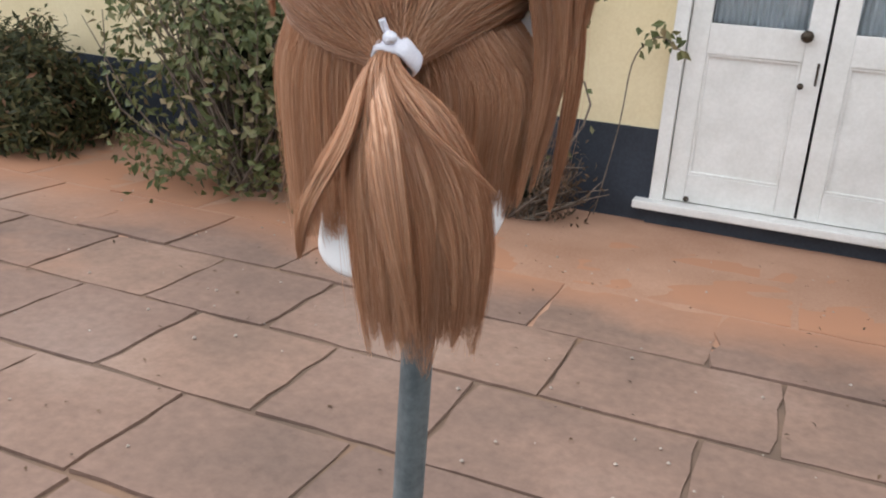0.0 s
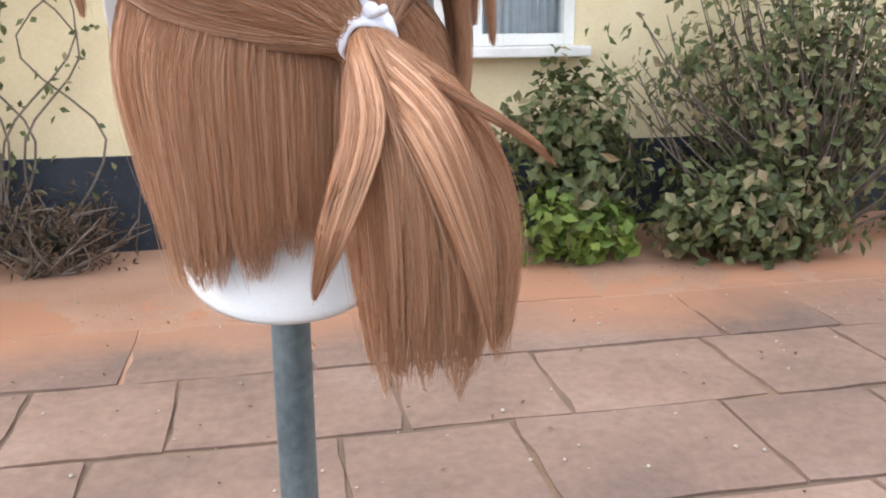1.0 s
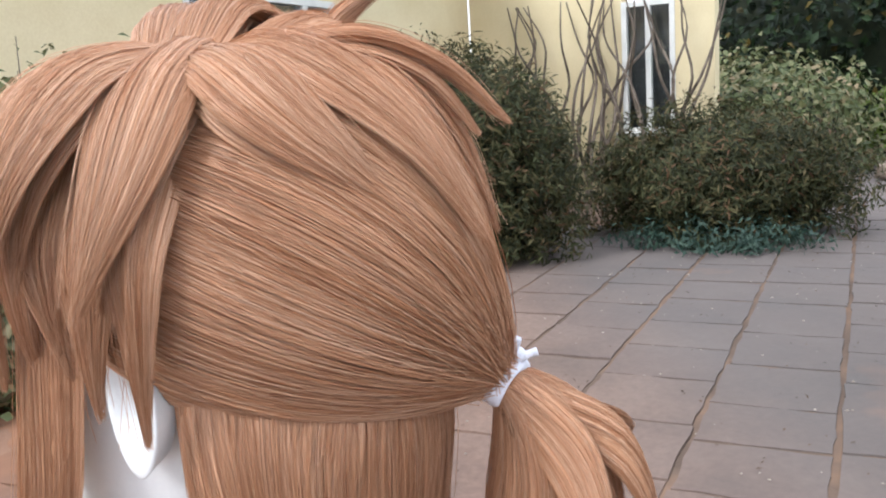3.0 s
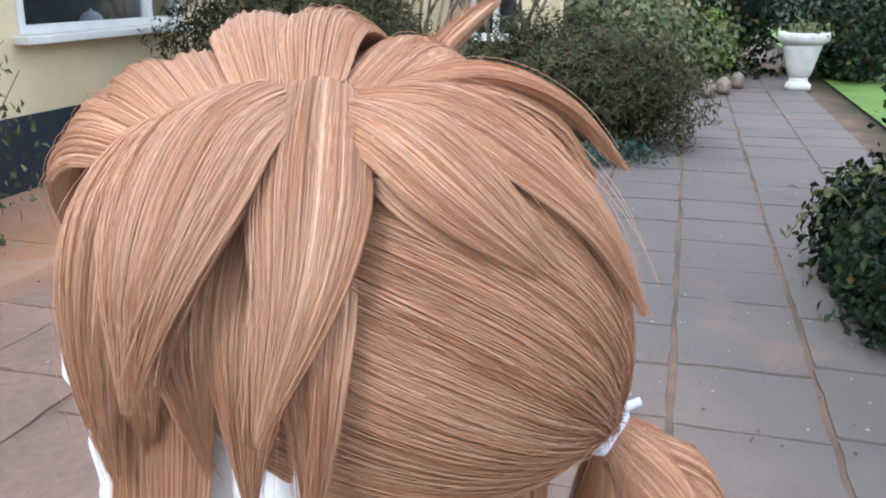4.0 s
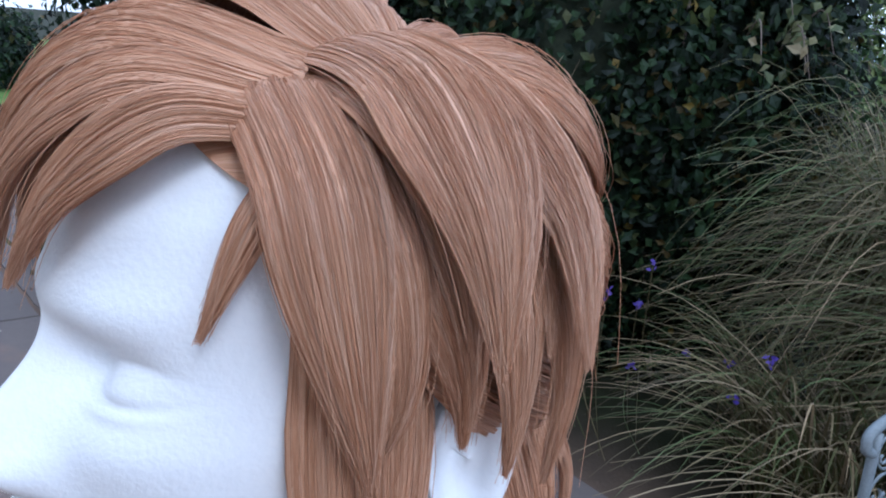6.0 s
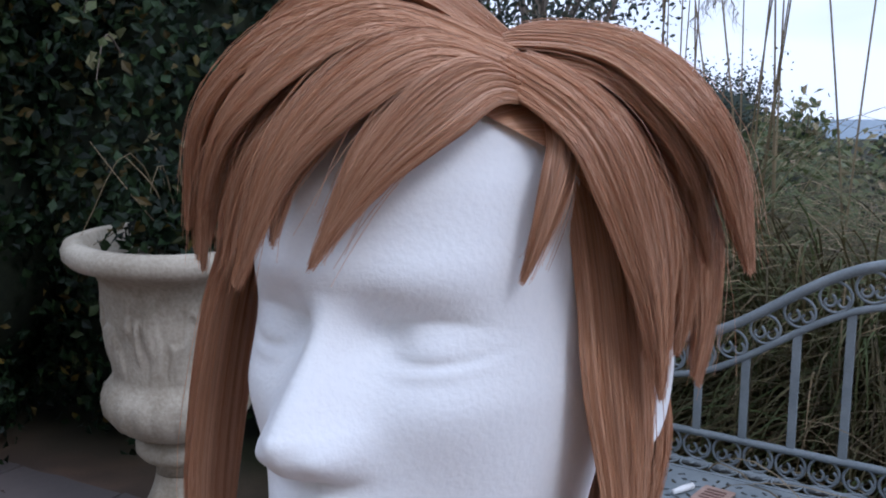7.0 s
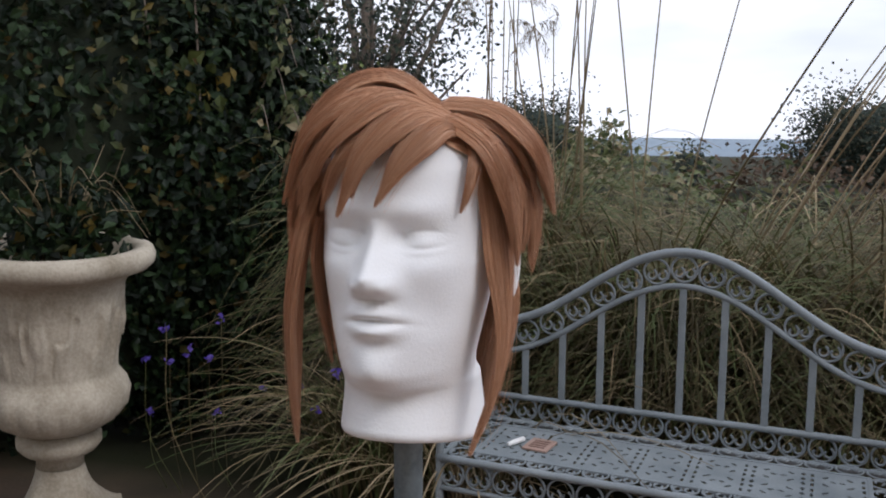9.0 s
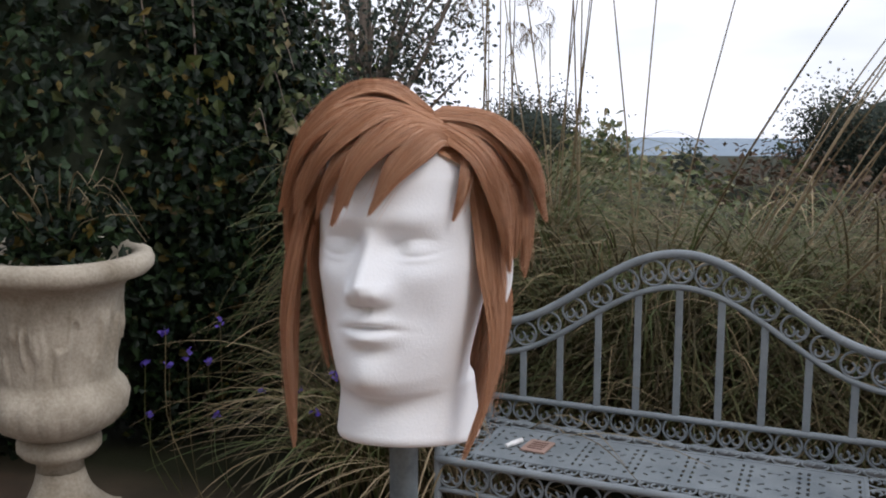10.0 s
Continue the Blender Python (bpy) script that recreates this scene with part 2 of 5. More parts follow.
def mesh_object(name, verts, faces, mat, parent=None, label="", smooth=False, uvs=None):
    me = bpy.data.meshes.new(name)
    me.from_pydata([tuple(v) for v in verts] if not isinstance(verts, np.ndarray) else verts.tolist(), [], faces if not isinstance(faces, np.ndarray) else faces.tolist())
    me.materials.append(mat)
    if uvs is not None:
        layer = me.uv_layers.new(name="UVMap")
        idx = np.empty(len(me.loops), dtype=np.int32)
        me.loops.foreach_get("vertex_index", idx)
        layer.data.foreach_set("uv", np.asarray(uvs, dtype=np.float32)[idx].ravel())
    if smooth:
        me.polygons.foreach_set("use_smooth", np.ones(len(me.polygons), dtype=bool))
    me.update()
    ob = new(name, me)
    if parent is not None:
        ob.parent = parent
    if label:
        ob["label"] = label
    if name in STUFF:
        ob["kind"] = "stuff"
    return ob


def part(name, bm, mat, parent, label="", smooth=False):
    me = bpy.data.meshes.new(name)
    bm.to_mesh(me)
    bm.free()
    me.materials.append(mat)
    if smooth:
        me.polygons.foreach_set("use_smooth", np.ones(len(me.polygons), dtype=bool))
    ob = new(name, me)
    if parent is not None:
        ob.parent = parent
    if label:
        ob["label"] = label
    return ob


def thing(name, label, category, at=(0, 0, 0), rz=0.0, group="", kind=""):
    ob = new(name)
    ob.empty_display_size = 0.05
    ob.matrix_world = pose(*at, 0, 0, rz)
    return tagged(ob, label, category, group, kind)


def box_bm(size, centre=(0, 0, 0), bevel=0.0, bm=None):
    made = bm or bmesh.new()
    r = bmesh.ops.create_cube(made, size=1, matrix=Matrix.Translation(centre) @ Matrix.Diagonal((*size, 1)))
    if bevel:
        edges = list({e for v in r["verts"] for e in v.link_edges})
        bmesh.ops.bevel(made, geom=edges, offset=bevel, segments=2, affect="EDGES", profile=0.6)
    return made


def spline(ctrl, n):
    """n points on a Catmull-Rom curve through the control points."""
    p = np.asarray(ctrl, float)
    p = np.vstack([2 * p[0] - p[1], p, 2 * p[-1] - p[-2]])
    t = np.linspace(0, len(p) - 3 - 1e-6, n)
    i = t.astype(int)
    f = (t - i)[:, None]
    a, b, c, d = p[i], p[i + 1], p[i + 2], p[i + 3]
    return 0.5 * (2 * b + (c - a) * f + (2 * a - 5 * b + 4 * c - d) * f**2 + (3 * b - a - 3 * c + d) * f**3)


def unit(v):
    return v / np.maximum(np.linalg.norm(v, axis=-1, keepdims=True), 1e-9)


def tubes(curves, radius, sides=3, flat=None):
    """curves (n, m, 3), radius (m,) or (n, m): all the tubes as one set of vertices and quads."""
    c = np.asarray(curves, float)
    n, m, _ = c.shape
    tang = unit(np.gradient(c, axis=1))
    ref = np.zeros_like(tang) + np.array([0.31, 0.57, 0.76])
    near = np.abs((tang * ref).sum(-1, keepdims=True)) > 0.93
    ref = np.where(near, np.array([0.9, -0.4, 0.1]), ref)
    a = unit(np.cross(tang, ref))
    b = np.cross(tang, a)
    r = np.broadcast_to(np.asarray(radius, float), (n, m))[..., None]
    ang = np.arange(sides) * 2 * np.pi / sides
    ring = np.stack([c + r * (np.cos(k) * a + np.sin(k) * b) for k in ang], axis=2)
    verts = ring.reshape(-1, 3)
    idx = np.arange(n * m * sides).reshape(n, m, sides)
    q = []
    for k in range(sides):
        k2 = (k + 1) % sides
        q.append(np.stack([idx[:, :-1, k], idx[:, :-1, k2], idx[:, 1:, k2], idx[:, 1:, k]], -1).reshape(-1, 4))
    return verts, np.concatenate(q)


def tube_object(name, ctrl, radius, mat, parent=None, n=24, sides=8, label="", closed_ends=True):
    pts = spline(ctrl, n) if len(ctrl) < n else np.asarray(ctrl, float)
    v, f = tubes(pts[None], radius, sides)
    faces = f.tolist()
    if closed_ends:
        faces += [list(range(sides))[::-1], list(range(len(v) - sides, len(v)))]
    return mesh_object(name, v, faces, mat, parent, label, True)


def lathe(profile, segments=64, shape=None):
    """Vertices and faces of a turned form; shape(angle, r, z) may change the radius."""
    verts, faces = [], []
    for r, z in profile:
        for k in range(segments):
            a = 2 * math.pi * k / segments
            rr = shape(a, r, z) if shape else r
            verts.append((rr * math.cos(a), rr * math.sin(a), z))
    for i in range(len(profile) - 1):
        for k in range(segments):
            k2 = (k + 1) % segments
            faces.append((i * segments + k, i * segments + k2, (i + 1) * segments + k2, (i + 1) * segments + k))
    faces.append(tuple(range(segments))[::-1])
    faces.append(tuple(range((len(profile) - 1) * segments, len(profile) * segments)))
    return verts, faces


def leaves(centres, normals, length, width, rng, droop=0.25):
    """Bent leaves: six vertices and two quads each, pointed at both ends."""
    n = len(centres)
    nor = unit(normals + rng.normal(0, 0.55, (n, 3)))
    d = unit(np.cross(nor, rng.normal(0, 1, (n, 3))))
    d[:, 2] -= droop
    d = unit(d)
    s = unit(np.cross(d, nor))
    nor = np.cross(s, d)
    ln = (length * rng.uniform(0.6, 1.3, n))[:, None]
    wd = (width * rng.uniform(0.7, 1.25, n))[:, None]
    c = centres
    pts = np.stack([c - d * ln * 0.5, c - d * ln * 0.05 + s * wd * 0.5 + nor * wd * 0.14, c + d * ln * 0.5 - nor * ln * 0.12,
                    c - d * ln * 0.05 - s * wd * 0.5 + nor * wd * 0.14, c - d * ln * 0.08], 1)
    idx = np.arange(n)[:, None] * 5
    f = np.concatenate([idx + np.array([0, 1, 4]), idx + np.array([1, 2, 4]), idx + np.array([2, 3, 4]), idx + np.array([3, 0, 4])])
    return pts.reshape(-1, 3), f


def clumps(rng, centre, radii, count, per, spread, shell=0.55):
    """Points in clumps on an uneven ellipsoid, with their outward directions."""
    d = unit(rng.normal(0, 1, (count, 3)))
    d[:, 2] = np.where(rng.random(count) < 0.8, d[:, 2], np.abs(d[:, 2]))
    r = rng.uniform(shell, 1.0, count)[:, None] * (1 + 0.16 * np.sin(d[:, :1] * 5 + d[:, 1:2] * 4 + centre[0]))
    c = np.asarray(centre) + d * r * np.asarray(radii)
    pts = np.repeat(c, per, 0) + rng.normal(0, 1, (count * per, 3)) * spread
    nor = np.repeat(d, per, 0) + np.array([0, 0, 0.35])
    keep = pts[:, 2] > 0.02
    return pts[keep], nor[keep]


# ---- ground, paving and lawn ----
def ground_sheet():
    """One sheet to the horizon: soil round the patio, falling away beyond the grasses."""
    xs = np.concatenate([[-700, -200, -60, -20], np.linspace(-8, 18, 27), [30, 80, 250, 700]])
    ys = np.concatenate([[-1600, -700, -300, -120, -50, -25, -12, -8, -6], np.linspace(-5, 6, 23), [12, 30, 90, 300]])
    v = []
    for y in ys:
        for x in xs:
            z = -0.03
            if y < -5:
                z -= min(14.0, 0.09 * (-5 - y)) * (1.0 if abs(x) < 400 else 0.8)
            v.append((x, y, z))
    nx = len(xs)
    f = [(j * nx + i, j * nx + i + 1, (j + 1) * nx + i + 1, (j + 1) * nx + i) for j in range(len(ys) - 1) for i in range(nx - 1)]
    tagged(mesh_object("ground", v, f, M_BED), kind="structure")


ground_sheet()


def lawn():
    v = [(6.3, -2.2, 0.0), (30, -2.3, 0.0), (30, -14, 0.0), (9.0, -14, 0.0), (7.0, -4.5, 0.0)]
    ob = mesh_object("lawn", v, [tuple(range(5))[::-1]], M_LAWN)
    tagged(ob, "bright green mown lawn beside the paved path", "lawn", kind="structure")


lawn()


# ---- the house ----
WALL_Y = 4.06


def house():
    h = thing("house", "cream rendered house with dark blue plinth and white joinery", "house", kind="structure")
    h.name = "wall_north"
    # wall pieces round the door and two windows
    top, th = 3.2, 0.3
    def wall(x0, x1, z0, z1, mat=M_WALL, name="wall", y=WALL_Y, t=th):
        part(name, box_bm((x1 - x0, t, z1 - z0), ((x0 + x1) / 2, y + t / 2, (z0 + z1) / 2)), mat, h)
    door, win_a, win_b = (-0.44, 1.03, 0.0, 2.15), (1.06, 1.63, 1.02, 2.15), (4.62, 6.6, 1.02, 2.2)
    wall(-9, door[0], 0.5, top)
    wall(door[0], door[1], door[3], top)
    wall(door[1], win_a[0], 0.5, top)
    wall(win_a[0], win_a[1], 0.5, win_a[2])
    wall(win_a[0], win_a[1], win_a[3], top)
    wall(win_a[1], win_b[0], 0.5, top)
    wall(win_b[0], win_b[1], 0.5, win_b[2])
    wall(win_b[0], win_b[1], win_b[3], top)
    wall(win_b[1], 9.6, 0.5, top)
    # plinth stands a little proud of the render
    wall(-9, door[0] - 0.004, -0.03, 0.5, M_PLINTH, "plinth", WALL_Y - 0.02, th + 0.02)
    wall(door[1] + 0.004, 9.6, -0.03, 0.5, M_PLINTH, "plinth", WALL_Y - 0.02, th + 0.02)
    wall(door[0] - 0.004, door[1] + 0.004, -0.03, 0.085, M_PLINTH, "plinth", WALL_Y - 0.05, th + 0.05)
    # the wing that turns towards the garden
    part("wing_wall", box_bm((0.3, 1.85, 3.2), (9.75, 3.12, 1.6)), M_WALL, h)
    part("wing_wall", box_bm((0.3, 0.42, 3.2), (9.75, 1.4, 1.6)), M_WALL, h)
    part("wing_wall", box_bm((0.3, 0.59, 0.75), (9.75, 1.905, 0.375)), M_WALL, h)
    part("roof", box_bm((19.4, 1.2, 0.12), (0.4, 4.2, 3.27), 0.02), M_PLINTH, h)
    return h


house()


def double_door():
    d = thing("door_1", "white panelled double garden door, closed", "door", (0, WALL_Y, 0), kind="structure")
    fr = bmesh.new()
    for sx, cx, cz, sz in ((0.07, -0.405, 1.12, 2.06), (0.07, 0.995, 1.12, 2.06), (1.47, 0.295, 2.115, 0.07)):
        box_bm((sx, 0.10, sz), (cx, 0.02, cz), 0.006, fr)
    part("door_frame", fr, M_WHITE, d)
    part("door_sill", box_bm((1.62, 0.17, 0.045), (0.295, -0.02, 0.108), 0.01), M_WHITE, d)
    for k, (x0, x1) in enumerate(((-0.365, 0.288), (0.302, 0.955))):
        w, cx = x1 - x0, (x0 + x1) / 2
        leaf = bmesh.new()
        for sx, px in ((0.10, x0 + 0.05), (0.10, x1 - 0.05)):
            box_bm((sx, 0.045, 1.93), (px, 0.03, 1.10), 0.005, leaf)
        for sz, pz in ((0.15, 0.21), (0.15, 0.985), (0.10, 2.015)):
            box_bm((w - 0.2, 0.043, sz), (cx, 0.03, pz), 0.004, leaf)
        leafob = part("door_leaf", leaf, M_WHITE, d)
        part("panel", box_bm((w - 0.2, 0.02, 0.63), (cx, 0.037, 0.598), 0.004), M_WHITE, leafob)
        mould = bmesh.new()
        for sx, sz, px, pz in ((w - 0.2, 0.014, cx, 0.292), (w - 0.2, 0.014, cx, 0.903), (0.014, 0.6, x0 + 0.107, 0.598), (0.014, 0.6, x1 - 0.107, 0.598)):
            box_bm((sx, 0.02, sz), (px, 0.024, pz), 0.004, mould)
        part("panel_moulding", mould, M_WHITE, leafob)
        pane = part("pane", box_bm((w - 0.2, 0.006, 0.905), (cx, 0.035, 1.5125)), M_GLASS, leafob)
        pane.visible_shadow = False
        # folded net curtain behind the pane
        n = 80
        v = [(x0 + 0.1 + (w - 0.2) * i / n, 0.09 + 0.012 * math.sin(i * 1.15) + 0.006 * math.sin(i * 0.43), z) for z in (1.06, 1.97) for i in range(n + 1)]
        mesh_object("curtain", v, [(i, i + 1, n + 2 + i, n + 1 + i) for i in range(n)], M_CURTAIN, leafob, "grey net curtain", True)
    for px, pz, r in ((0.19, 1.035, 0.03), (0.20, 0.80, 0.016), (-0.25, 0.16, 0.015)):
        v, f = lathe([(0.002, 0.0), (r * 0.5, 0.0), (r * 0.45, 0.018), (r, 0.03), (r * 0.95, 0.045), (r * 0.5, 0.054), (0.002, 0.055)], 20)
        ob = mesh_object("door_knob", [(px + a, 0.004 - c, pz + b) for a, b, c in v], f, M_BRASS, d, "dark round metal knob", True)
    part("escutcheon", box_bm((0.012, 0.008, 0.11), (0.265, 0.004, 0.86), 0.003), M_BRASS, d)
    # Dark sheet behind the leaves: the unlit room's shade put into colour.
    part("room_shade_sheet", box_bm((1.45, 0.02, 2.1), (0.295, 0.26, 1.1)), M_ROOMSHADE_SCREEN, d)


double_door()


def window(name, x0, x1, z0, z1, label, mullions, curtain):
    d = thing(name, label, "window", (0, WALL_Y, 0), kind="structure")
    w, h, cx, cz = x1 - x0, z1 - z0, (x0 + x1) / 2, (z0 + z1) / 2
    fr = bmesh.new()
    for px in (x0 + 0.03, x1 - 0.03):
        box_bm((0.06, 0.09, h), (px, 0.03, cz), 0.005, fr)
    for pz in (z0 + 0.03, z1 - 0.03):
        box_bm((w - 0.12, 0.088, 0.06), (cx, 0.03, pz), 0.004, fr)
    for px in mullions:
        box_bm((0.07, 0.084, h - 0.12), (px, 0.03, cz), 0.004, fr)
    part("window_frame", fr, M_WHITE, d)
    part("window_sill", box_bm((w + 0.12, 0.2, 0.055), (cx, -0.03, z0 - 0.03), 0.01), M_WHITE, d)
    edges = [x0 + 0.06, *mullions, x1 - 0.06]
    for a, b in zip(edges, edges[1:]):
        pane = part("pane", box_bm((b - a - 0.002, 0.005, h - 0.122), ((a + b) / 2, 0.045, cz)), M_GLASS, d)
        pane.visible_shadow = False
    if curtain:
        n = 70
        v = [(x0 + w * i / n, 0.13 + 0.012 * math.sin(i * 1.1), z) for z in (z0, z1) for i in range(n + 1)]
        mesh_object("curtain", v, [(i, i + 1, n + 2 + i, n + 1 + i) for i in range(n)], M_CURTAIN, d, "grey net curtain", True)
    part("room_shade_sheet", box_bm((w, 0.02, h), (cx, 0.28, cz)), M_ROOMSHADE_SCREEN, d)


window("window_1", 1.06, 1.63, 1.02, 2.15, "white-framed window with net curtain", [], True)
window("window_2", 4.62, 6.6, 1.02, 2.2, "wide white-framed kitchen window, dark inside", [6.13], False)


def wing_window():
    d = thing("window_3", "tall white garden window in the side wing", "window", (9.6, 1.905, 0), kind="structure")
    fr = bmesh.new()
    for y in (-0.265, 0.265, 0.0):
        box_bm((0.09, 0.06, 1.45), (0.03, y, 1.475), 0.004, fr)
    for z in (0.78, 2.17):
        box_bm((0.088, 0.47, 0.06), (0.03, 0, z), 0.004, fr)
    part("window_frame", fr, M_WHITE, d)
    part("window_sill", box_bm((0.2, 0.7, 0.05), (-0.04, 0, 0.745), 0.01), M_WHITE, d)
    part("pane", box_bm((0.006, 0.47, 1.35), (0.05, 0, 1.475)), M_GLASS, d).visible_shadow = False
    part("room_shade_sheet", box_bm((0.02, 0.58, 1.45), (0.2, 0, 1.475)), M_ROOMSHADE_SCREEN, d)


wing_window()


# ---- things on the kitchen sill ----
def sill_things():
    b = thing("laptop", "dark laptop standing open inside the kitchen window", "laptop", (4.95, WALL_Y + 0.17, 1.02))
    part("screen", box_bm((0.26, 0.012, 0.17), (0, 0.03, 0.093), 0.004), M_ROOMSHADE_SCREEN, b)
    part("keyboard_base", box_bm((0.26, 0.1, 0.014), (0, -0.02, 0.007), 0.003), M_BENCH, b)
    g = thing("glass_bowl", "upturned glass bowl inside the kitchen window", "bowl", (5.6, WALL_Y + 0.16, 1.02))
    v, f = lathe([(0.09, 0.0), (0.092, 0.03), (0.08, 0.08), (0.05, 0.115), (0.012, 0.125), (0.012, 0.14), (0.004, 0.142)], 28)
    mesh_object("dome", v, f, M_CURTAIN, g, "", True)


sill_things()


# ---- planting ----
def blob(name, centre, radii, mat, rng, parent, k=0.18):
    """An uneven mass; inside shrubs its near-black colour stands in for shade."""
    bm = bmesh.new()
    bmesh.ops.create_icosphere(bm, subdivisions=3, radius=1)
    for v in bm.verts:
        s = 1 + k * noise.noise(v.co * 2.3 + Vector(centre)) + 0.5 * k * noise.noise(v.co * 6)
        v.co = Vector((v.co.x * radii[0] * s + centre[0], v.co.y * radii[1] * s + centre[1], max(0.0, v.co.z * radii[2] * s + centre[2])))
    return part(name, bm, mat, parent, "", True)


def twigs(rng, base, centre, radii, n, parent, mat=None, r=0.006):
    curves = []
    for _ in range(n):
        d = unit(rng.normal(0, 1, 3))
        d[2] = abs(d[2]) * 0.9 + 0.1
        e = np.asarray(centre) + d * np.asarray(radii) * rng.uniform(0.7, 1.12)
        b = np.asarray(base) + rng.normal(0, 0.06, 3) * np.array([1, 1, 0])
        m = (b + e) / 2 + rng.normal(0, 0.08, 3)
        curves.append(spline([b, m, e], 9))
    v, f = tubes(np.array(curves), np.linspace(r * 1.6, r * 0.4, 9), 5)
    mesh_object("branches", v, f, mat or M_BARK, parent, "thin bare twigs", True)


def shrub(label, centre, radii, mat, count, per, length, width, seed, spread=0.05, core=0.62, twig=14, name="shrub", core_mat=None, shell=0.55):
    rng = np.random.default_rng(seed)
    s = thing(name, label, "shrub", (centre[0], centre[1], 0))
    c = (0, 0, centre[2])
    blob("shade_core", c, [r * core for r in radii], core_mat or M_INNER, rng, s)
    p, nrm = clumps(rng, c, radii, count, per, spread, shell)
    v, f = leaves(p, nrm, length, width, rng)
    mesh_object("foliage", v, f, mat, s)
    if twig:
        twigs(rng, (0, 0, 0), c, radii, twig, s)
    return s


shrub("loose green shrub with dry twigs against the wall", (-2.5, 3.35, 0.7), (0.85, 0.62, 1.0), M_SHRUB, 560, 13, 0.065, 0.032, 11, 0.07, 0.22, 90, shell=0.3)
shrub("dark rounded evergreen bush by the house", (-4.4, 3.45, 0.2), (0.75, 0.6, 0.5), M_CONIFER, 900, 16, 0.07, 0.022, 12, 0.05, 0.6, 0)
shrub("low tangled dry plant by the plinth", (-1.05, 3.75, 0.15), (0.42, 0.22, 0.26), M_BROWN, 120, 9, 0.05, 0.014, 13, 0.05, 0.2, 40)
shrub("leafy shrub with pale green leaves below the window", (1.5, 3.62, 0.4), (0.42, 0.3, 0.5), M_SHRUB, 210, 9, 0.085, 0.05, 14, 0.06, 0.25, 16, shell=0.3)
shrub("bright lime-green young shrub on the paving edge", (1.42, 3.40, 0.14), (0.30, 0.2, 0.24), M_LIME, 90, 8, 0.085, 0.05, 15, 0.05, 0.2, 5, shell=0.3)
shrub("straggling rose shrub with bare brown stems", (2.75, 3.55, 0.7), (1.05, 0.42, 0.95), M_SHRUB, 330, 11, 0.07, 0.04, 16, 0.07, 0.08, 130, shell=0.3)
shrub("blue-green low shrub before the rose", (2.35, 3.3, 0.18), (0.5, 0.24, 0.3), M_SHRUB, 220, 9, 0.08, 0.048, 17, 0.05, 0.35, 6, shell=0.4)
shrub("feathery dark conifer bush at the paving edge", (6.15, 2.75, 0.55), (0.88, 1.08, 1.12), M_CONIFER, 2600, 18, 0.085, 0.018, 18, 0.05, 0.6, 0, "conifer", shell=0.62)
shrub("spreading dark conifer bush by the path", (7.6, 0.85, 0.35), (0.95, 1.15, 0.72), M_CONIFER, 2300, 18, 0.085, 0.018, 19, 0.05, 0.6, 0, "conifer", shell=0.62)
shrub("low bluish ground-cover conifer at the slabs", (6.75, 0.75, 0.03), (0.5, 0.85, 0.16), M_BLUE, 300, 10, 0.07, 0.022, 20, 0.05, 0.45, 0, "ground_cover")
shrub("mixed garden shrubs behind the terrace", (12.5, 1.0, 0.5), (1.9, 1.6, 1.1), M_SHRUB, 900, 12, 0.12, 0.06, 21, 0.12, 0.6, 0)
shrub("tall dark evergreen behind the terrace", (15.5, 0.5, 1.6), (2.6, 3.0, 2.4), M_HEDGE, 1500, 12, 0.16, 0.1, 22, 0.16, 0.7, 0)
shrub("lime-green mound of foliage behind the path", (13.8, -0.4, 0.5), (0.8, 0.6, 0.55), M_LIME, 260, 10, 0.1, 0.05, 23, 0.08, 0.5, 0)
shrub("dark green shrub at the lawn's edge", (14.5, -2.6, 0.45), (1.2, 0.8, 0.8), M_HEDGE, 420, 10, 0.12, 0.07, 24, 0.1, 0.6, 0)


def wall_climber():
    """Bare vine stems on the wing wall and a thin climber by the door."""
    rng = np.random.default_rng(31)
    c = thing("climbing_vine", "bare grey twisted vine stems against the house wall", "vine", (9.5, 2.4, 0))
    curves = []
    for _ in range(26):
        y = rng.uniform(-1.0, 1.2)
        p = [(rng.uniform(-0.25, 0.02), y, 0.0)]
        for k in range(5):
            p.append((rng.uniform(-0.3, 0.05), p[-1][1] + rng.normal(0, 0.14), 0.45 * (k + 1)))
        curves.append(spline(p, 18))
    v, f = tubes(np.array(curves), np.linspace(0.028, 0.008, 18), 5)
    mesh_object("stems", v, f, M_BARK, c, "", True)
    d = thing("wall_climber", "thin climbing rose stem on the cream wall", "climber", (-1.35, WALL_Y - 0.06, 0))
    curves = []
    for k in range(9):
        x = rng.uniform(-0.15, 0.3)
        curves.append(spline([(x, -0.02, 0.0), (x + rng.normal(0, 0.15), -0.04, 0.6), (x + rng.normal(0, 0.3), -0.03, 1.1), (x + rng.normal(0, 0.4), -0.04, 1.7)], 16))
    v, f = tubes(np.array(curves), np.linspace(0.008, 0.003, 16), 5)
    mesh_object("stems", v, f, M_BARK, d, "", True)
    pts = np.concatenate(curves)[rng.integers(0, 9 * 16, 220)] + rng.normal(0, 0.05, (220, 3)) * np.array([1, 0.5, 1])
    lv, lf = leaves(pts, np.tile([0, -1.0, 0.3], (220, 1)), 0.05, 0.028, rng)
    mesh_object("foliage", lv, lf, M_SHRUB, d)


wall_climber()


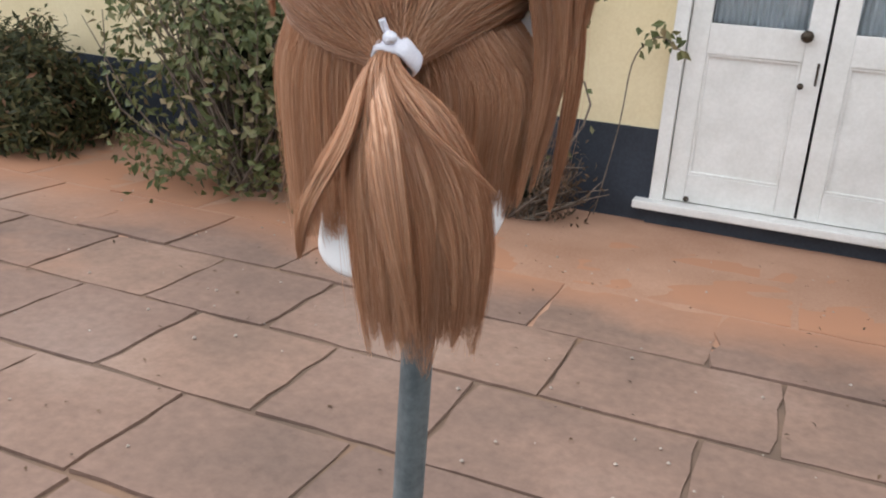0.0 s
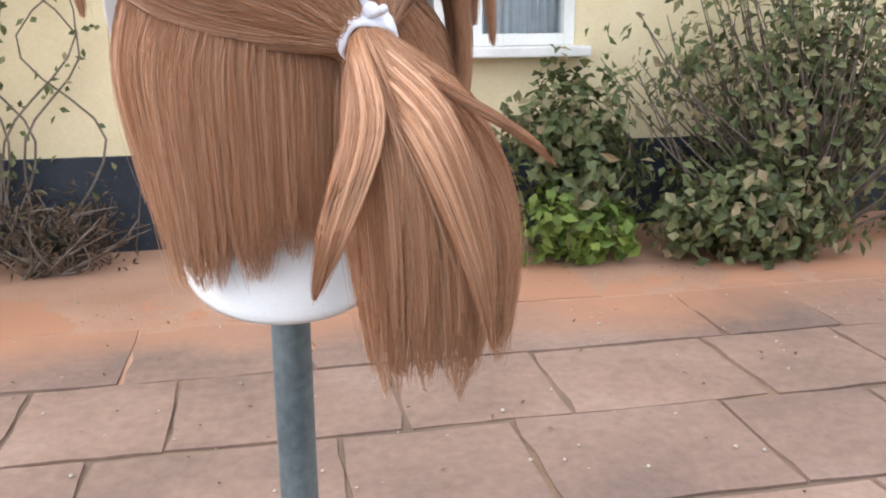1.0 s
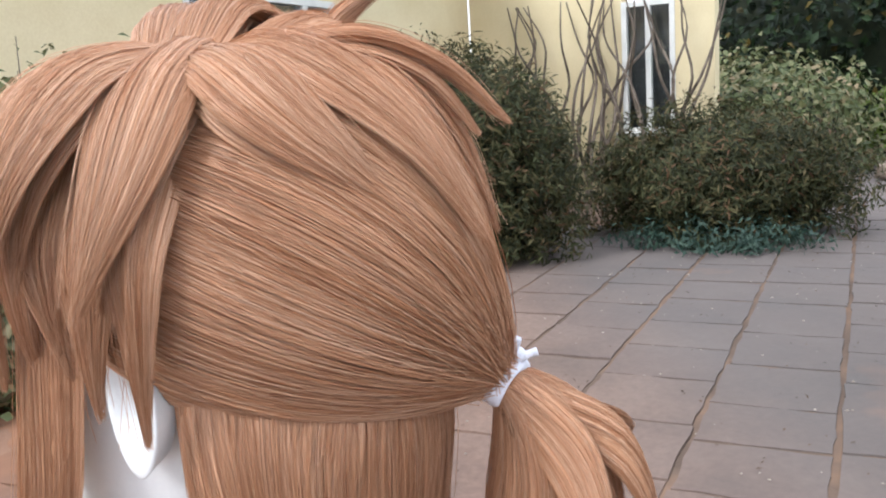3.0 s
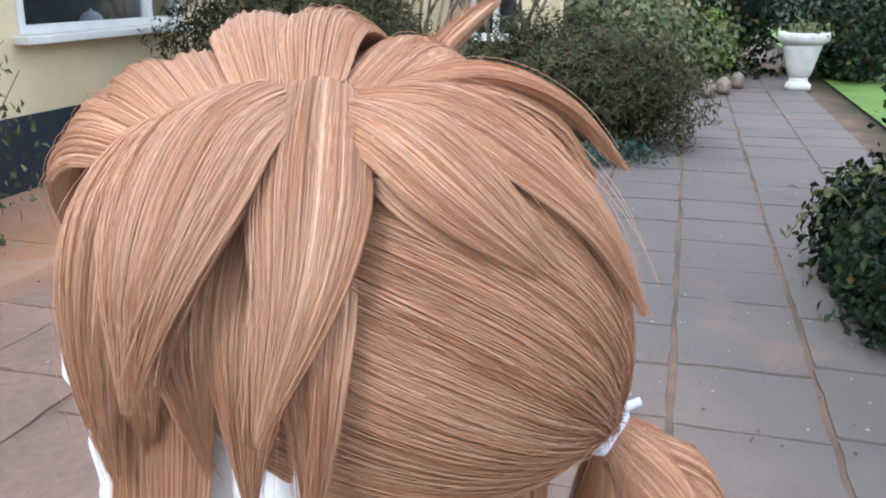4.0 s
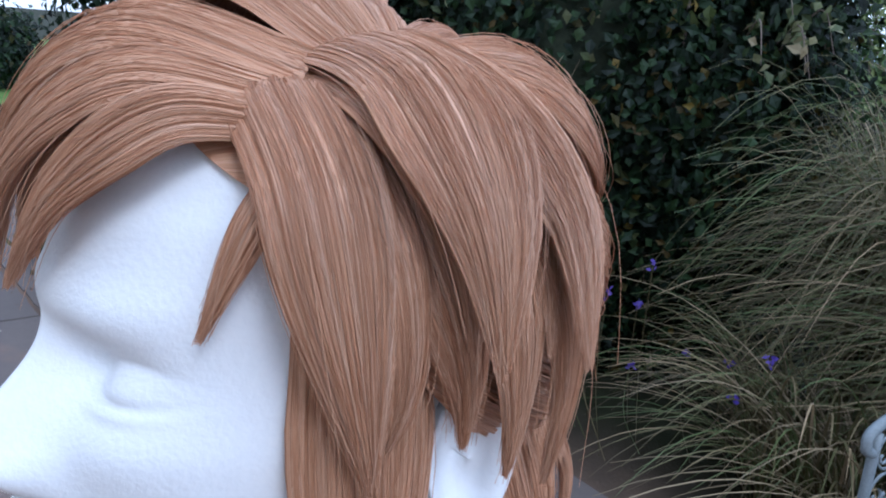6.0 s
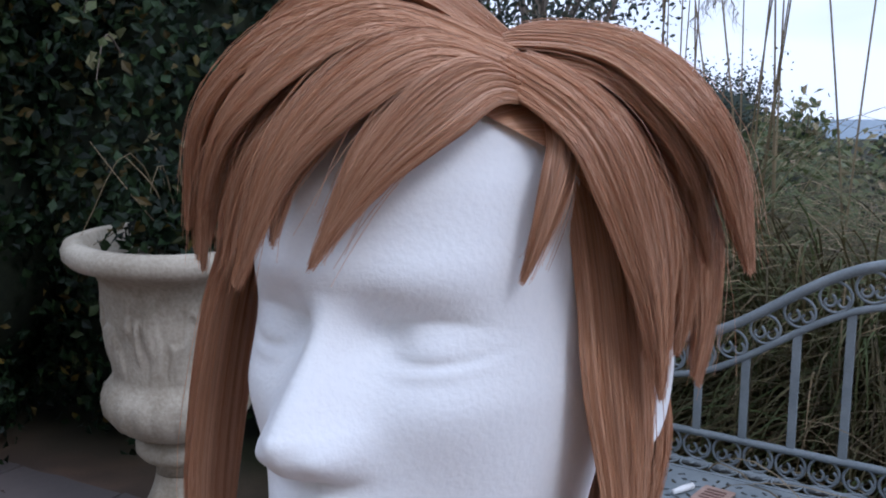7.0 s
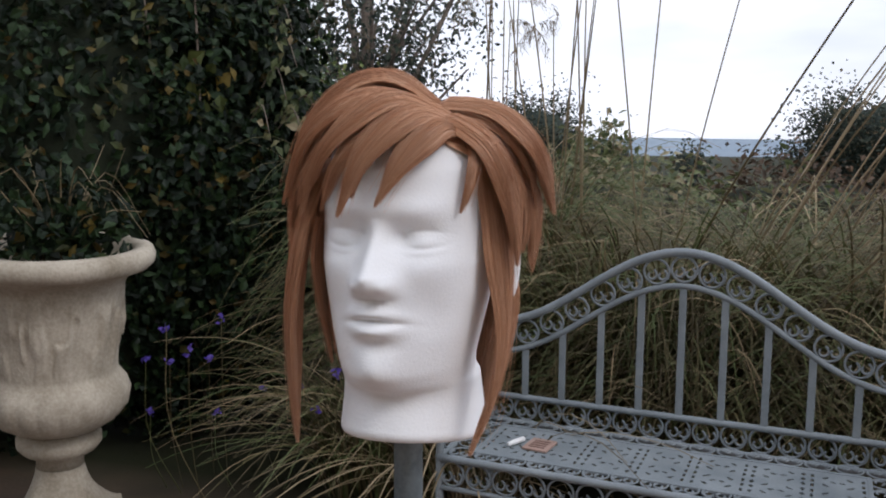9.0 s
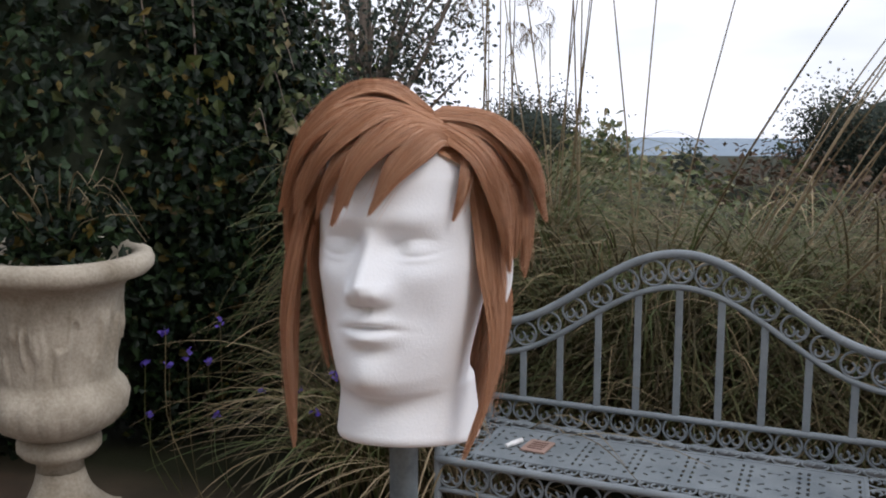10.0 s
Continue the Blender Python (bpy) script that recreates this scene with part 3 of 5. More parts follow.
def door_sprig():
    rng = np.random.default_rng(33)
    t = thing("climber_sprig", "leafy green sprig of the climber beside the door", "sprig", (-0.62, 3.95, 0))
    c = spline([(-0.1, 0.05, 0.0), (-0.02, 0.03, 0.5), (0.02, -0.02, 0.85), (0.14, -0.1, 0.98), (0.26, -0.14, 0.93)], 20)
    tube_object("stem", c, 0.004, M_BARK, t, 20, 6)
    pts = c[rng.integers(12, 20, 34)] + rng.normal(0, 0.035, (34, 3))
    v, f = leaves(pts, np.tile([-0.1, -1.0, 0.3], (34, 1)), 0.06, 0.036, rng, 0.5)
    mesh_object("foliage", v, f, M_SHRUB, t)


door_sprig()


def vent_plate():
    p = thing("air_vent", "white air vent plate on the dark plinth", "vent", (-2.29, WALL_Y - 0.022, 0.24))
    part("plate", box_bm((0.24, 0.012, 0.085), (0, -0.005, 0), 0.003), M_WHITE, p)
    for k in range(4):
        part("slat", box_bm((0.20, 0.008, 0.008), (0, -0.014, -0.027 + 0.018 * k), 0.001), M_WHITE, p)


vent_plate()


def hedge():
    """The tall dark ivy-covered hedge behind the stone urn."""
    rng = np.random.default_rng(41)
    h = thing("hedge", "tall dark ivy-covered hedge with a few yellowing leaves", "hedge", (2.6, -2.6, 0))
    # The two tallest masses are raised out of view to shade the paving.
    bumps = [((0.0, 0.0, 1.2), (1.0, 0.75, 1.5)), ((1.1, 0.55, 1.5), (1.1, 1.05, 2.0)), ((1.2, 1.15, 0.2), (0.95, 0.55, 0.42)), ((2.1, -0.2, 0.7), (0.8, 0.6, 0.9)),
             ((-0.6, -0.3, 1.05), (0.6, 0.55, 1.15)), ((1.9, -0.8, 2.3), (1.6, 1.0, 2.5))]
    for i, (c, r) in enumerate(bumps):
        blob("shade_core", c, [q * 0.80 for q in r], M_INNER, rng, h)
        p, nrm = clumps(rng, c, r, 3600 if r[2] > 1.9 else 2000, 16, 0.065, 0.76)
        v, f = leaves(p, nrm, 0.052, 0.036, rng, 0.5)
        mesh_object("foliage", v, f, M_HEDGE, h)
    # hanging sprays
    curves, pts = [], []
    for _ in range(60):
        c, r = bumps[rng.integers(0, 5)]
        d = unit(np.array([rng.uniform(-1, 0.3), rng.uniform(0.1, 1), rng.uniform(0.0, 0.8)]))
        a = np.asarray(c) + d * np.asarray(r)
        curve = spline([a, a + d * 0.12 + np.array([0, 0, 0.03]), a + d * 0.2 + np.array([0, 0, -0.14])], 8)
        curves.append(curve)
        pts.append(curve[rng.integers(1, 8, 9)] + rng.normal(0, 0.02, (9, 3)))
    v, f = tubes(np.array(curves), np.linspace(0.004, 0.0015, 8), 4)
    mesh_object("branches", v, f, M_BARK, h, "", True)
    pts = np.concatenate(pts)
    v, f = leaves(pts, np.tile([-0.4, 0.8, 0.3], (len(pts), 1)), 0.055, 0.035, rng, 0.6)
    mesh_object("hanging_leaves", v, f, M_SHRUB, h, "grey-green drooping leaves")


hedge()


def overhanging_branch():
    rng = np.random.default_rng(43)
    t = thing("hazel_branch", "hazel stems with large yellow-green leaves rising from the hedge", "branch", (2.0, -2.5, 0))
    curves, pts = [], []
    for k in range(5):
        a = np.array([rng.uniform(-0.2, 0.2), -0.2, 0.0])
        tip = np.array([rng.uniform(-0.35, 0.3), rng.uniform(0.1, 0.35), rng.uniform(1.85, 2.25)])
        c = spline([a, (a + tip) / 2 + rng.normal(0, 0.07, 3), tip], 16)
        curves.append(c)
        pts.append(c[rng.integers(9, 16, 12)] + rng.normal(0, 0.07, (12, 3)))
    v, f = tubes(np.array(curves), np.linspace(0.012, 0.003, 16), 5)
    mesh_object("stems", v, f, M_BARK, t, "", True)
    pts = np.concatenate(pts)
    v, f = leaves(pts, np.tile([-0.3, 0.9, 0.2], (len(pts), 1)), 0.095, 0.075, rng, 0.8)
    mesh_object("foliage", v, f, M_HAZEL, t)


overhanging_branch()


def grass_clump(name, label, centre, n, seed, reach, height, mat, rad=0.35, keep_behind=None):
    """Arching blades of an ornamental grass, each a thin tapering ribbon."""
    rng = np.random.default_rng(seed)
    a = rng.uniform(0, 2 * np.pi, n)
    r0 = rad * np.sqrt(rng.random(n))
    base = np.stack([r0 * np.cos(a), r0 * np.sin(a) * 0.6, np.zeros(n)], 1)
    ang = a + rng.normal(0, 0.5, n)
    R = reach * rng.uniform(0.35, 1.15, n)
    H = height * rng.uniform(0.45, 1.05, n)
    s = np.linspace(0, 1, 11)
    out = np.stack([np.cos(ang), np.sin(ang), np.zeros(n)], 1)
    drop = rng.uniform(0.3, 1.25, n)
    z = H[:, None] * (1.9 * s - (0.9 + 0.55 * drop[:, None]) * s**2.2)
    c = base[:, None] + out[:, None] * (R[:, None] * s**1.35)[..., None]
    c[..., 2] = np.maximum(z, 0.01)
    c += rng.normal(0, 0.01, (n, 1, 3)) * s[None, :, None]
    if keep_behind is not None:
        # blades bend away from what stands before them
        lim = keep_behind - centre[1] - 0.35
        over = np.maximum(0, c[..., 1] - lim)
        c[..., 1] = np.minimum(c[..., 1], lim) + 0.35 * (1 - np.exp(-over / 0.35))
    w = 0.0035 * (1 - s**3) + 0.0005
    side = unit(np.cross(unit(np.gradient(c, axis=1)), np.array([0, 0, 1.0]) + 0.3 * out[:, None]))
    v = np.stack([c - side * w[None, :, None], c + side * w[None, :, None] , c + np.array([0, 0, 0.0015])], 2).reshape(-1, 3)
    idx = np.arange(n * 11 * 3).reshape(n, 11, 3)
    f = np.concatenate([np.stack([idx[:, :-1, i], idx[:, :-1, j], idx[:, 1:, j], idx[:, 1:, i]], -1).reshape(-1, 4) for i, j in ((0, 2), (2, 1))])
    g = thing(name, label, "grass", centre)
    mesh_object("blades", v, f, mat, g)
    return g


grass_clump("ornamental_grass", "large arching clump of dry ornamental grass behind the bench", (-0.15, -2.85, 0), 3400, 51, 1.25, 1.3, M_GRASS, 0.5, -1.98)
grass_clump("ornamental_grass", "large arching clump of green and straw grass", (-1.0, -2.95, 0), 3200, 52, 1.25, 1.3, M_GRASS, 0.5, -1.98)
grass_clump("ornamental_grass", "arching straw-coloured grass between urn and bench", (0.82, -2.25, 0), 480, 53, 0.6, 0.66, M_GRASS, 0.26)
grass_clump("ornamental_grass", "tall arching grass clump beside the hedge", (0.75, -3.0, 0), 2600, 54, 0.8, 1.55, M_GRASS, 0.4)
grass_clump("ornamental_grass", "arching grass clump at the far end of the bench", (-1.9, -3.0, 0), 2400, 55, 1.2, 1.25, M_GRASS, 0.5, -1.98)


grass_clump("ornamental_grass", "loose spray of bright straw blades beside the urn", (0.50, -2.15, 0), 140, 57, 0.95, 0.70, M_STALK, 0.2)


def plume_stalks():
    """Tall upright flowering stalks with feathery drooping plumes."""
    rng = np.random.default_rng(61)
    spots = [(0.55, -2.7, 2.0, 10, 0.10), (0.28, -2.75, 2.3, 9, 0.13), (-0.05, -2.8, 2.1, 3, 0.30), (-0.15, -2.75, 2.4, 7, 1.5), (-0.4, -2.85, 2.3, 7, 1.8), (-0.2, -2.6, 2.0, 8, 2.0), (-0.8, -2.7, 2.1, 5, 1.6)]
    for x, y, h, n, lean in spots:
        t = thing("plume_grass", "tall straw-coloured grass stalks with feathery plumes", "grass", (x, y, 0), group="plume grasses")
        curves, pl = [], []
        for k in range(n):
            b = np.array([rng.normal(0, 0.07), rng.normal(0, 0.07), 0])
            d = np.array([rng.normal(0.0, 1) * lean, rng.normal(0, 0.25) * lean, 0])
            if x < -0.1:
                d[0] = -lean * rng.uniform(0.35, 1.15)
            hh = h * rng.uniform(0.75, 1.12)
            top = b + d + np.array([0, 0, hh])
            curves.append(spline([b, b + d * 0.4 + np.array([0, 0, hh * 0.5]), top], 14))
            if rng.random() < 0.55:
                for q in range(44):
                    s = rng.uniform(0, 1)
                    p0 = top + np.array([0.16 * s * (1 if d[0] >= 0 else -1), 0, 0.05 * s - 0.17 * s * s])
                    pl.append(spline([p0, p0 + np.array([rng.normal(0, 0.015), rng.normal(0, 0.01), -0.03]), p0 + np.array([rng.normal(0, 0.02), rng.normal(0, 0.015), -0.065])], 5))
        v, f = tubes(np.array(curves), np.linspace(0.0060, 0.0026, 14), 4)
        mesh_object("stalks", v, f, M_STALK, t)
        if pl:
            v, f = tubes(np.array(pl), np.linspace(0.0014, 0.0005, 5), 3)
            mesh_object("plumes", v, f, M_STALK, t, "feathery buff plumes")


plume_stalks()


def violet_flowers():
    rng = np.random.default_rng(66)
    t = thing("violet_flowers", "scattered small violet flowers low in the dark hedge", "flowers", (1.35, -2.0, 0))
    pts = rng.uniform([-0.5, -0.2, 0.3], [0.35, 0.15, 0.75], (12, 3))
    c = np.repeat(pts, 6, 0) + rng.normal(0, 0.008, (72, 3))
    v, f = leaves(c, np.tile([-0.3, 0.9, 0.3], (72, 1)), 0.022, 0.016, rng)
    mesh_object("petals", v, f, M_FLOWER, t)
    curves = [spline([(p[0] + rng.normal(0, 0.05), p[1] - 0.1, 0.0), p * np.array([1, 1, 0.5]), p], 8) for p in pts]
    v, f = tubes(np.array(curves), 0.0015, 4)
    mesh_object("stems", v, f, M_GRASS, t)


violet_flowers()


# ---- far trees, shrubs and hills ----
def tree(label, at, trunk_h, crown, radii, count, seed, mat=M_FARTREE, leaf=0.16, name="tree", core=True):
    rng = np.random.default_rng(seed)
    t = thing(name, label, "tree", at)
    limbs = [spline([(0, 0, 0), (0.1, 0.05, trunk_h * 0.5), (0, 0, trunk_h), (crown[0], crown[1], crown[2] + radii[2] * 0.5)], 14)]
    v, f = tubes(np.array(limbs), np.linspace(0.05, 0.012, 14) * trunk_h ** 0.5 * 1.8, 8)
    mesh_object("trunk", v, f, M_BARK, t, "", True)
    ends = []
    for _ in range(26):
        d = unit(rng.normal(0, 1, 3))
        e = np.asarray(crown) + d * np.asarray(radii) * rng.uniform(0.5, 0.95)
        s = np.array([0, 0, trunk_h * rng.uniform(0.5, 1.0)])
        ends.append(spline([s, (s + e) / 2 + rng.normal(0, 0.15, 3), e], 10))
    v, f = tubes(np.array(ends), np.linspace(0.045, 0.01, 10), 5)
    mesh_object("limbs", v, f, M_BARK, t, "", True)
    # Solid core whose dark colour stands in for shade within the crown.
    if core:
        blob("shade_core", crown, [q * 0.55 for q in radii], M_FARCORE, rng, t, 0.5)
    ends = np.array(ends)
    tips = ends[rng.integers(0, len(ends), count), rng.integers(4, 10, count)] + rng.normal(0, 0.22, (count, 3)) * np.asarray(radii) * 0.7
    p = np.repeat(tips, 12, 0) + rng.normal(0, 0.15, (count * 12, 3))
    lv, lf = leaves(p, rng.normal(0, 1, p.shape) + np.array([0, 0, 0.4]), leaf, leaf * 0.6, rng)
    mesh_object("crown", lv, lf, mat, t)


tree("large dark garden tree with gaps of sky in its crown", (3.5, -9.0, -0.3), 2.2, (0.0, 0, 3.3), (1.75, 1.4, 1.9), 520, 71, M_FARTREE, 0.075, core=False)
shrub("green leafy bush between hedge and grasses, leaves coloured as sunlit", (1.75, -3.85, 0.95), (0.62, 0.5, 0.85), M_GREEN, 420, 14, 0.05, 0.022, 70, 0.06, 0.45, 30, shell=0.45)
tree("tall tree behind the hedge", (6.0, -9.5, -0.3), 2.4, (0, 0, 3.6), (2.6, 1.8, 2.2), 600, 72, M_FARTREE, 0.10, core=False)
tree("rounded far tree beyond the grasses", (2.75, -17.0, -1.1), 1.2, (0, 0, 2.3), (1.35, 1.2, 1.15), 3600, 73, M_FARTREE, 0.075)
tree("olive-green autumn tree beyond the grasses", (1.2, -15.0, -0.9), 0.9, (0, 0, 1.5), (1.1, 1.0, 1.0), 320, 74, M_SHRUB)
tree("dark spreading tree at the garden's edge", (-3.15, -14.5, -0.9), 1.5, (0, 0, 2.05), (1.5, 1.5, 1.25), 4000, 75, M_FARTREE, 0.07)
tree("small dark pine on the slope", (-0.1, -30.0, -2.2), 1.6, (0, 0, 2.6), (0.75, 0.75, 0.9), 150, 76)
shrub("reddish-brown autumn shrubs on the slope", (-1.5, -11.0, 0.2), (2.2, 1.2, 0.85), M_BROWN, 520, 10, 0.13, 0.06, 77, 0.16, 0.7, 30)
shrub("grey-green shrubs behind the grasses", (0.6, -7.5, 0.3), (2.2, 0.9, 0.85), M_SHRUB, 520, 10, 0.11, 0.05, 78, 0.14, 0.7, 20)
shrub("brown seeding shrub beside the far bench end", (-1.7, -4.6, 0.4), (0.85, 0.5, 0.65), M_BROWN, 260, 9, 0.05, 0.02, 79, 0.09, 0.4, 40)


def hills():
    rng = np.random.default_rng(81)
    for k, (y, h, amp) in enumerate(((-900, -3.0, 4.0), (-1300, 3.0, 7.0))):
        xs = np.linspace(-900, 900, 90)
        prof = h + amp * np.array([noise.noise(Vector((x * 0.004, k * 7.0, 0.3))) for x in xs])
        v = [(x, y, -25) for x in xs] + [(x, y - 60, z) for x, z in zip(xs, prof)] + [(x, y - 200, -25) for x in xs]
        n = len(xs)
        f = [(r * n + i, r * n + i + 1, (r + 1) * n + i + 1, (r + 1) * n + i) for r in range(2) for i in range(n - 1)]
        tagged(mesh_object("backdrop", v, f, M_HILL, None, "", True), "wooded hills on the horizon, coloured blue-grey to look hazy", "hills", kind="structure")


hills()


# ---- the stone urn ----
def urn(at, scale, label, fill, rz=0, tilt=0.0):
    u = thing("garden_urn", label, "urn", at)
    u.matrix_world = Matrix.Translation(at) @ Matrix.Rotation(radians(tilt), 4, Vector((-0.6, -0.8, 0))) @ pose(0, 0, 0, 0, 0, rz) @ Matrix.Diagonal((scale * 0.95, scale * 0.95, scale, 1))
    base = bmesh.new()
    box_bm((0.37, 0.37, 0.06), (0, 0, 0.03), 0.012, base)
    part("base_plate", base, M_URN, u)
    # square foot running up into the round stem
    rows, seg = 16, 48
    v, f = [], []
    for i in range(rows):
        s = i / (rows - 1)
        half, rnd = 0.095 * (1 - s) ** 1.5 + 0.078, s ** 0.6
        for k in range(seg):
            a = 2 * math.pi * k / seg
            sq = 1 / max(abs(math.cos(a)), abs(math.sin(a)))
            r = half * (sq * (1 - rnd) + rnd) if s < 1 else half
            v.append((r * math.cos(a), r * math.sin(a), 0.06 + 0.2 * s))
    f = [(i * seg + k, i * seg + (k + 1) % seg, (i + 1) * seg + (k + 1) % seg, (i + 1) * seg + k) for i in range(rows - 1) for k in range(seg)]
    mesh_object("foot", v, f, M_URN, u, "", True)
    v, f = lathe([(0.076, 0.255), (0.078, 0.29), (0.086, 0.30), (0.12, 0.315), (0.137, 0.335), (0.137, 0.36), (0.12, 0.378), (0.10, 0.385)], 56)
    mesh_object("collar", v, f, M_URN, u, "", True)

    def shape(a, r, z):
        if z < 0.56 and r > 0.11:
            flute = abs(math.sin(a * 11))
            return r * (1 + 0.035 * flute * math.sin(math.pi * min(1, max(0, (z - 0.39) / 0.17))))
        if 0.585 < z < 0.86 and r > 0.15:
            # draped relief figures round the body, weathered to soft forms
            e = min(1.0, 9 * (z - 0.585), 9 * (0.86 - z))
            px, py = math.cos(a) * 4.2, math.sin(a) * 4.2
            w = noise.noise(Vector((px, py, z * 5.5)))
            w2 = noise.noise(Vector((px * 2.6, py * 2.6, z * 13)))
            figure = min(1.0, max(0.0, (w + 0.45 * w2 + 0.08) * 6.0))
            fold = 0.5 + 0.5 * math.sin(a * 26 + 9 * w + z * 24)
            return r * (1 + e * figure * (0.052 + 0.020 * fold + 0.02 * w2) + 0.004 * w2)
        return r
    prof = [(0.05, 0.38), (0.10, 0.387), (0.15, 0.40), (0.195, 0.43), (0.222, 0.47), (0.23, 0.51), (0.222, 0.545), (0.205, 0.565), (0.197, 0.58)]
    prof += [(0.195 + 0.028 * ((z - 0.58) / 0.28) ** 1.6, z) for z in np.linspace(0.59, 0.87, 64)]
    prof += [(0.232, 0.885), (0.248, 0.90), (0.268, 0.912), (0.305, 0.922), (0.322, 0.94), (0.324, 0.962), (0.315, 0.982), (0.292, 0.99), (0.262, 0.985), (0.252, 0.95), (0.2, 0.93), (0.02, 0.928)]
    v, f = lathe(prof, 260, shape)
    mesh_object("bowl", v, f, M_URN, u, "", True)
    return u


URN_AT = (1.74, -1.60, 0.0)
urn(URN_AT, 1.0, "weathered pale stone urn with draped relief and fluted bowl", True, 32, 3.5)


def planter():
    u = thing("garden_planter", "white tapered stone planter at the end of the path", "planter", (12.5, -1.70, 0))
    for nm, prof in (("foot", [(0.17, 0.0), (0.17, 0.07), (0.145, 0.09), (0.12, 0.13), (0.12, 0.17)]),
                     ("bowl", [(0.125, 0.17), (0.15, 0.2), (0.185, 0.34), (0.24, 0.54), (0.255, 0.60)]),
                     ("rim", [(0.26, 0.60), (0.30, 0.63), (0.33, 0.66), (0.335, 0.74), (0.32, 0.76), (0.28, 0.75), (0.26, 0.70), (0.03, 0.69)])):
        v, f = lathe(prof, 40)
        mesh_object(nm, v, f, M_PALE, u, "", True)


planter()


def urn_plants():
    rng = np.random.default_rng(91)
    p = thing("urn_plant", "dark leafy plants with dry trailing stems filling the stone urn", "plant", (URN_AT[0] - 0.05, URN_AT[1], 0.95))
    pts = np.stack([rng.normal(0, 0.085, 900), rng.normal(0, 0.085, 900), np.abs(rng.normal(0, 0.12, 900)) + 0.0], 1)
    v, f = leaves(pts, rng.normal(0, 1, pts.shape) + np.array([0, 0, 0.6]), 0.05, 0.032, rng)
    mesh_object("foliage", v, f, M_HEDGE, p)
    curves = []
    for _ in range(20):
        a = rng.uniform(0, 2 * np.pi)
        r = rng.uniform(0.15, 0.34)
        curves.append(spline([(0, 0, -0.02), (r * 0.5 * math.cos(a), r * 0.5 * math.sin(a), rng.uniform(0.05, 0.3)), (r * math.cos(a), r * math.sin(a), rng.uniform(0.0, 0.35))], 9))
    v, f = tubes(np.array(curves), np.linspace(0.003, 0.001, 9), 4)
    mesh_object("stems", v, f, M_STALK, p)
    q = thing("pot_plant", "low dull green plants in the far urn", "plant", (12.5, -1.70, 0.70))
    pts = np.stack([rng.normal(0, 0.14, 300), rng.normal(0, 0.14, 300), np.abs(rng.normal(0, 0.08, 300))], 1)
    v, f = leaves(pts, rng.normal(0, 1, pts.shape), 0.07, 0.04, rng)
    mesh_object("foliage", v, f, M_SHRUB, q)
    for k in range(7):
        s = thing("rock", "rounded buff garden stone beside the path", "stone", (12.3 + rng.normal(0, 0.5), -0.6 + 0.2 * k - 0.3, 0.0), group="edging stones")
        blob("stone", (0, 0, 0.1), (0.13 * rng.uniform(0.7, 1.2), 0.10, 0.12), M_STONE, rng, s, 0.3)


urn_plants()


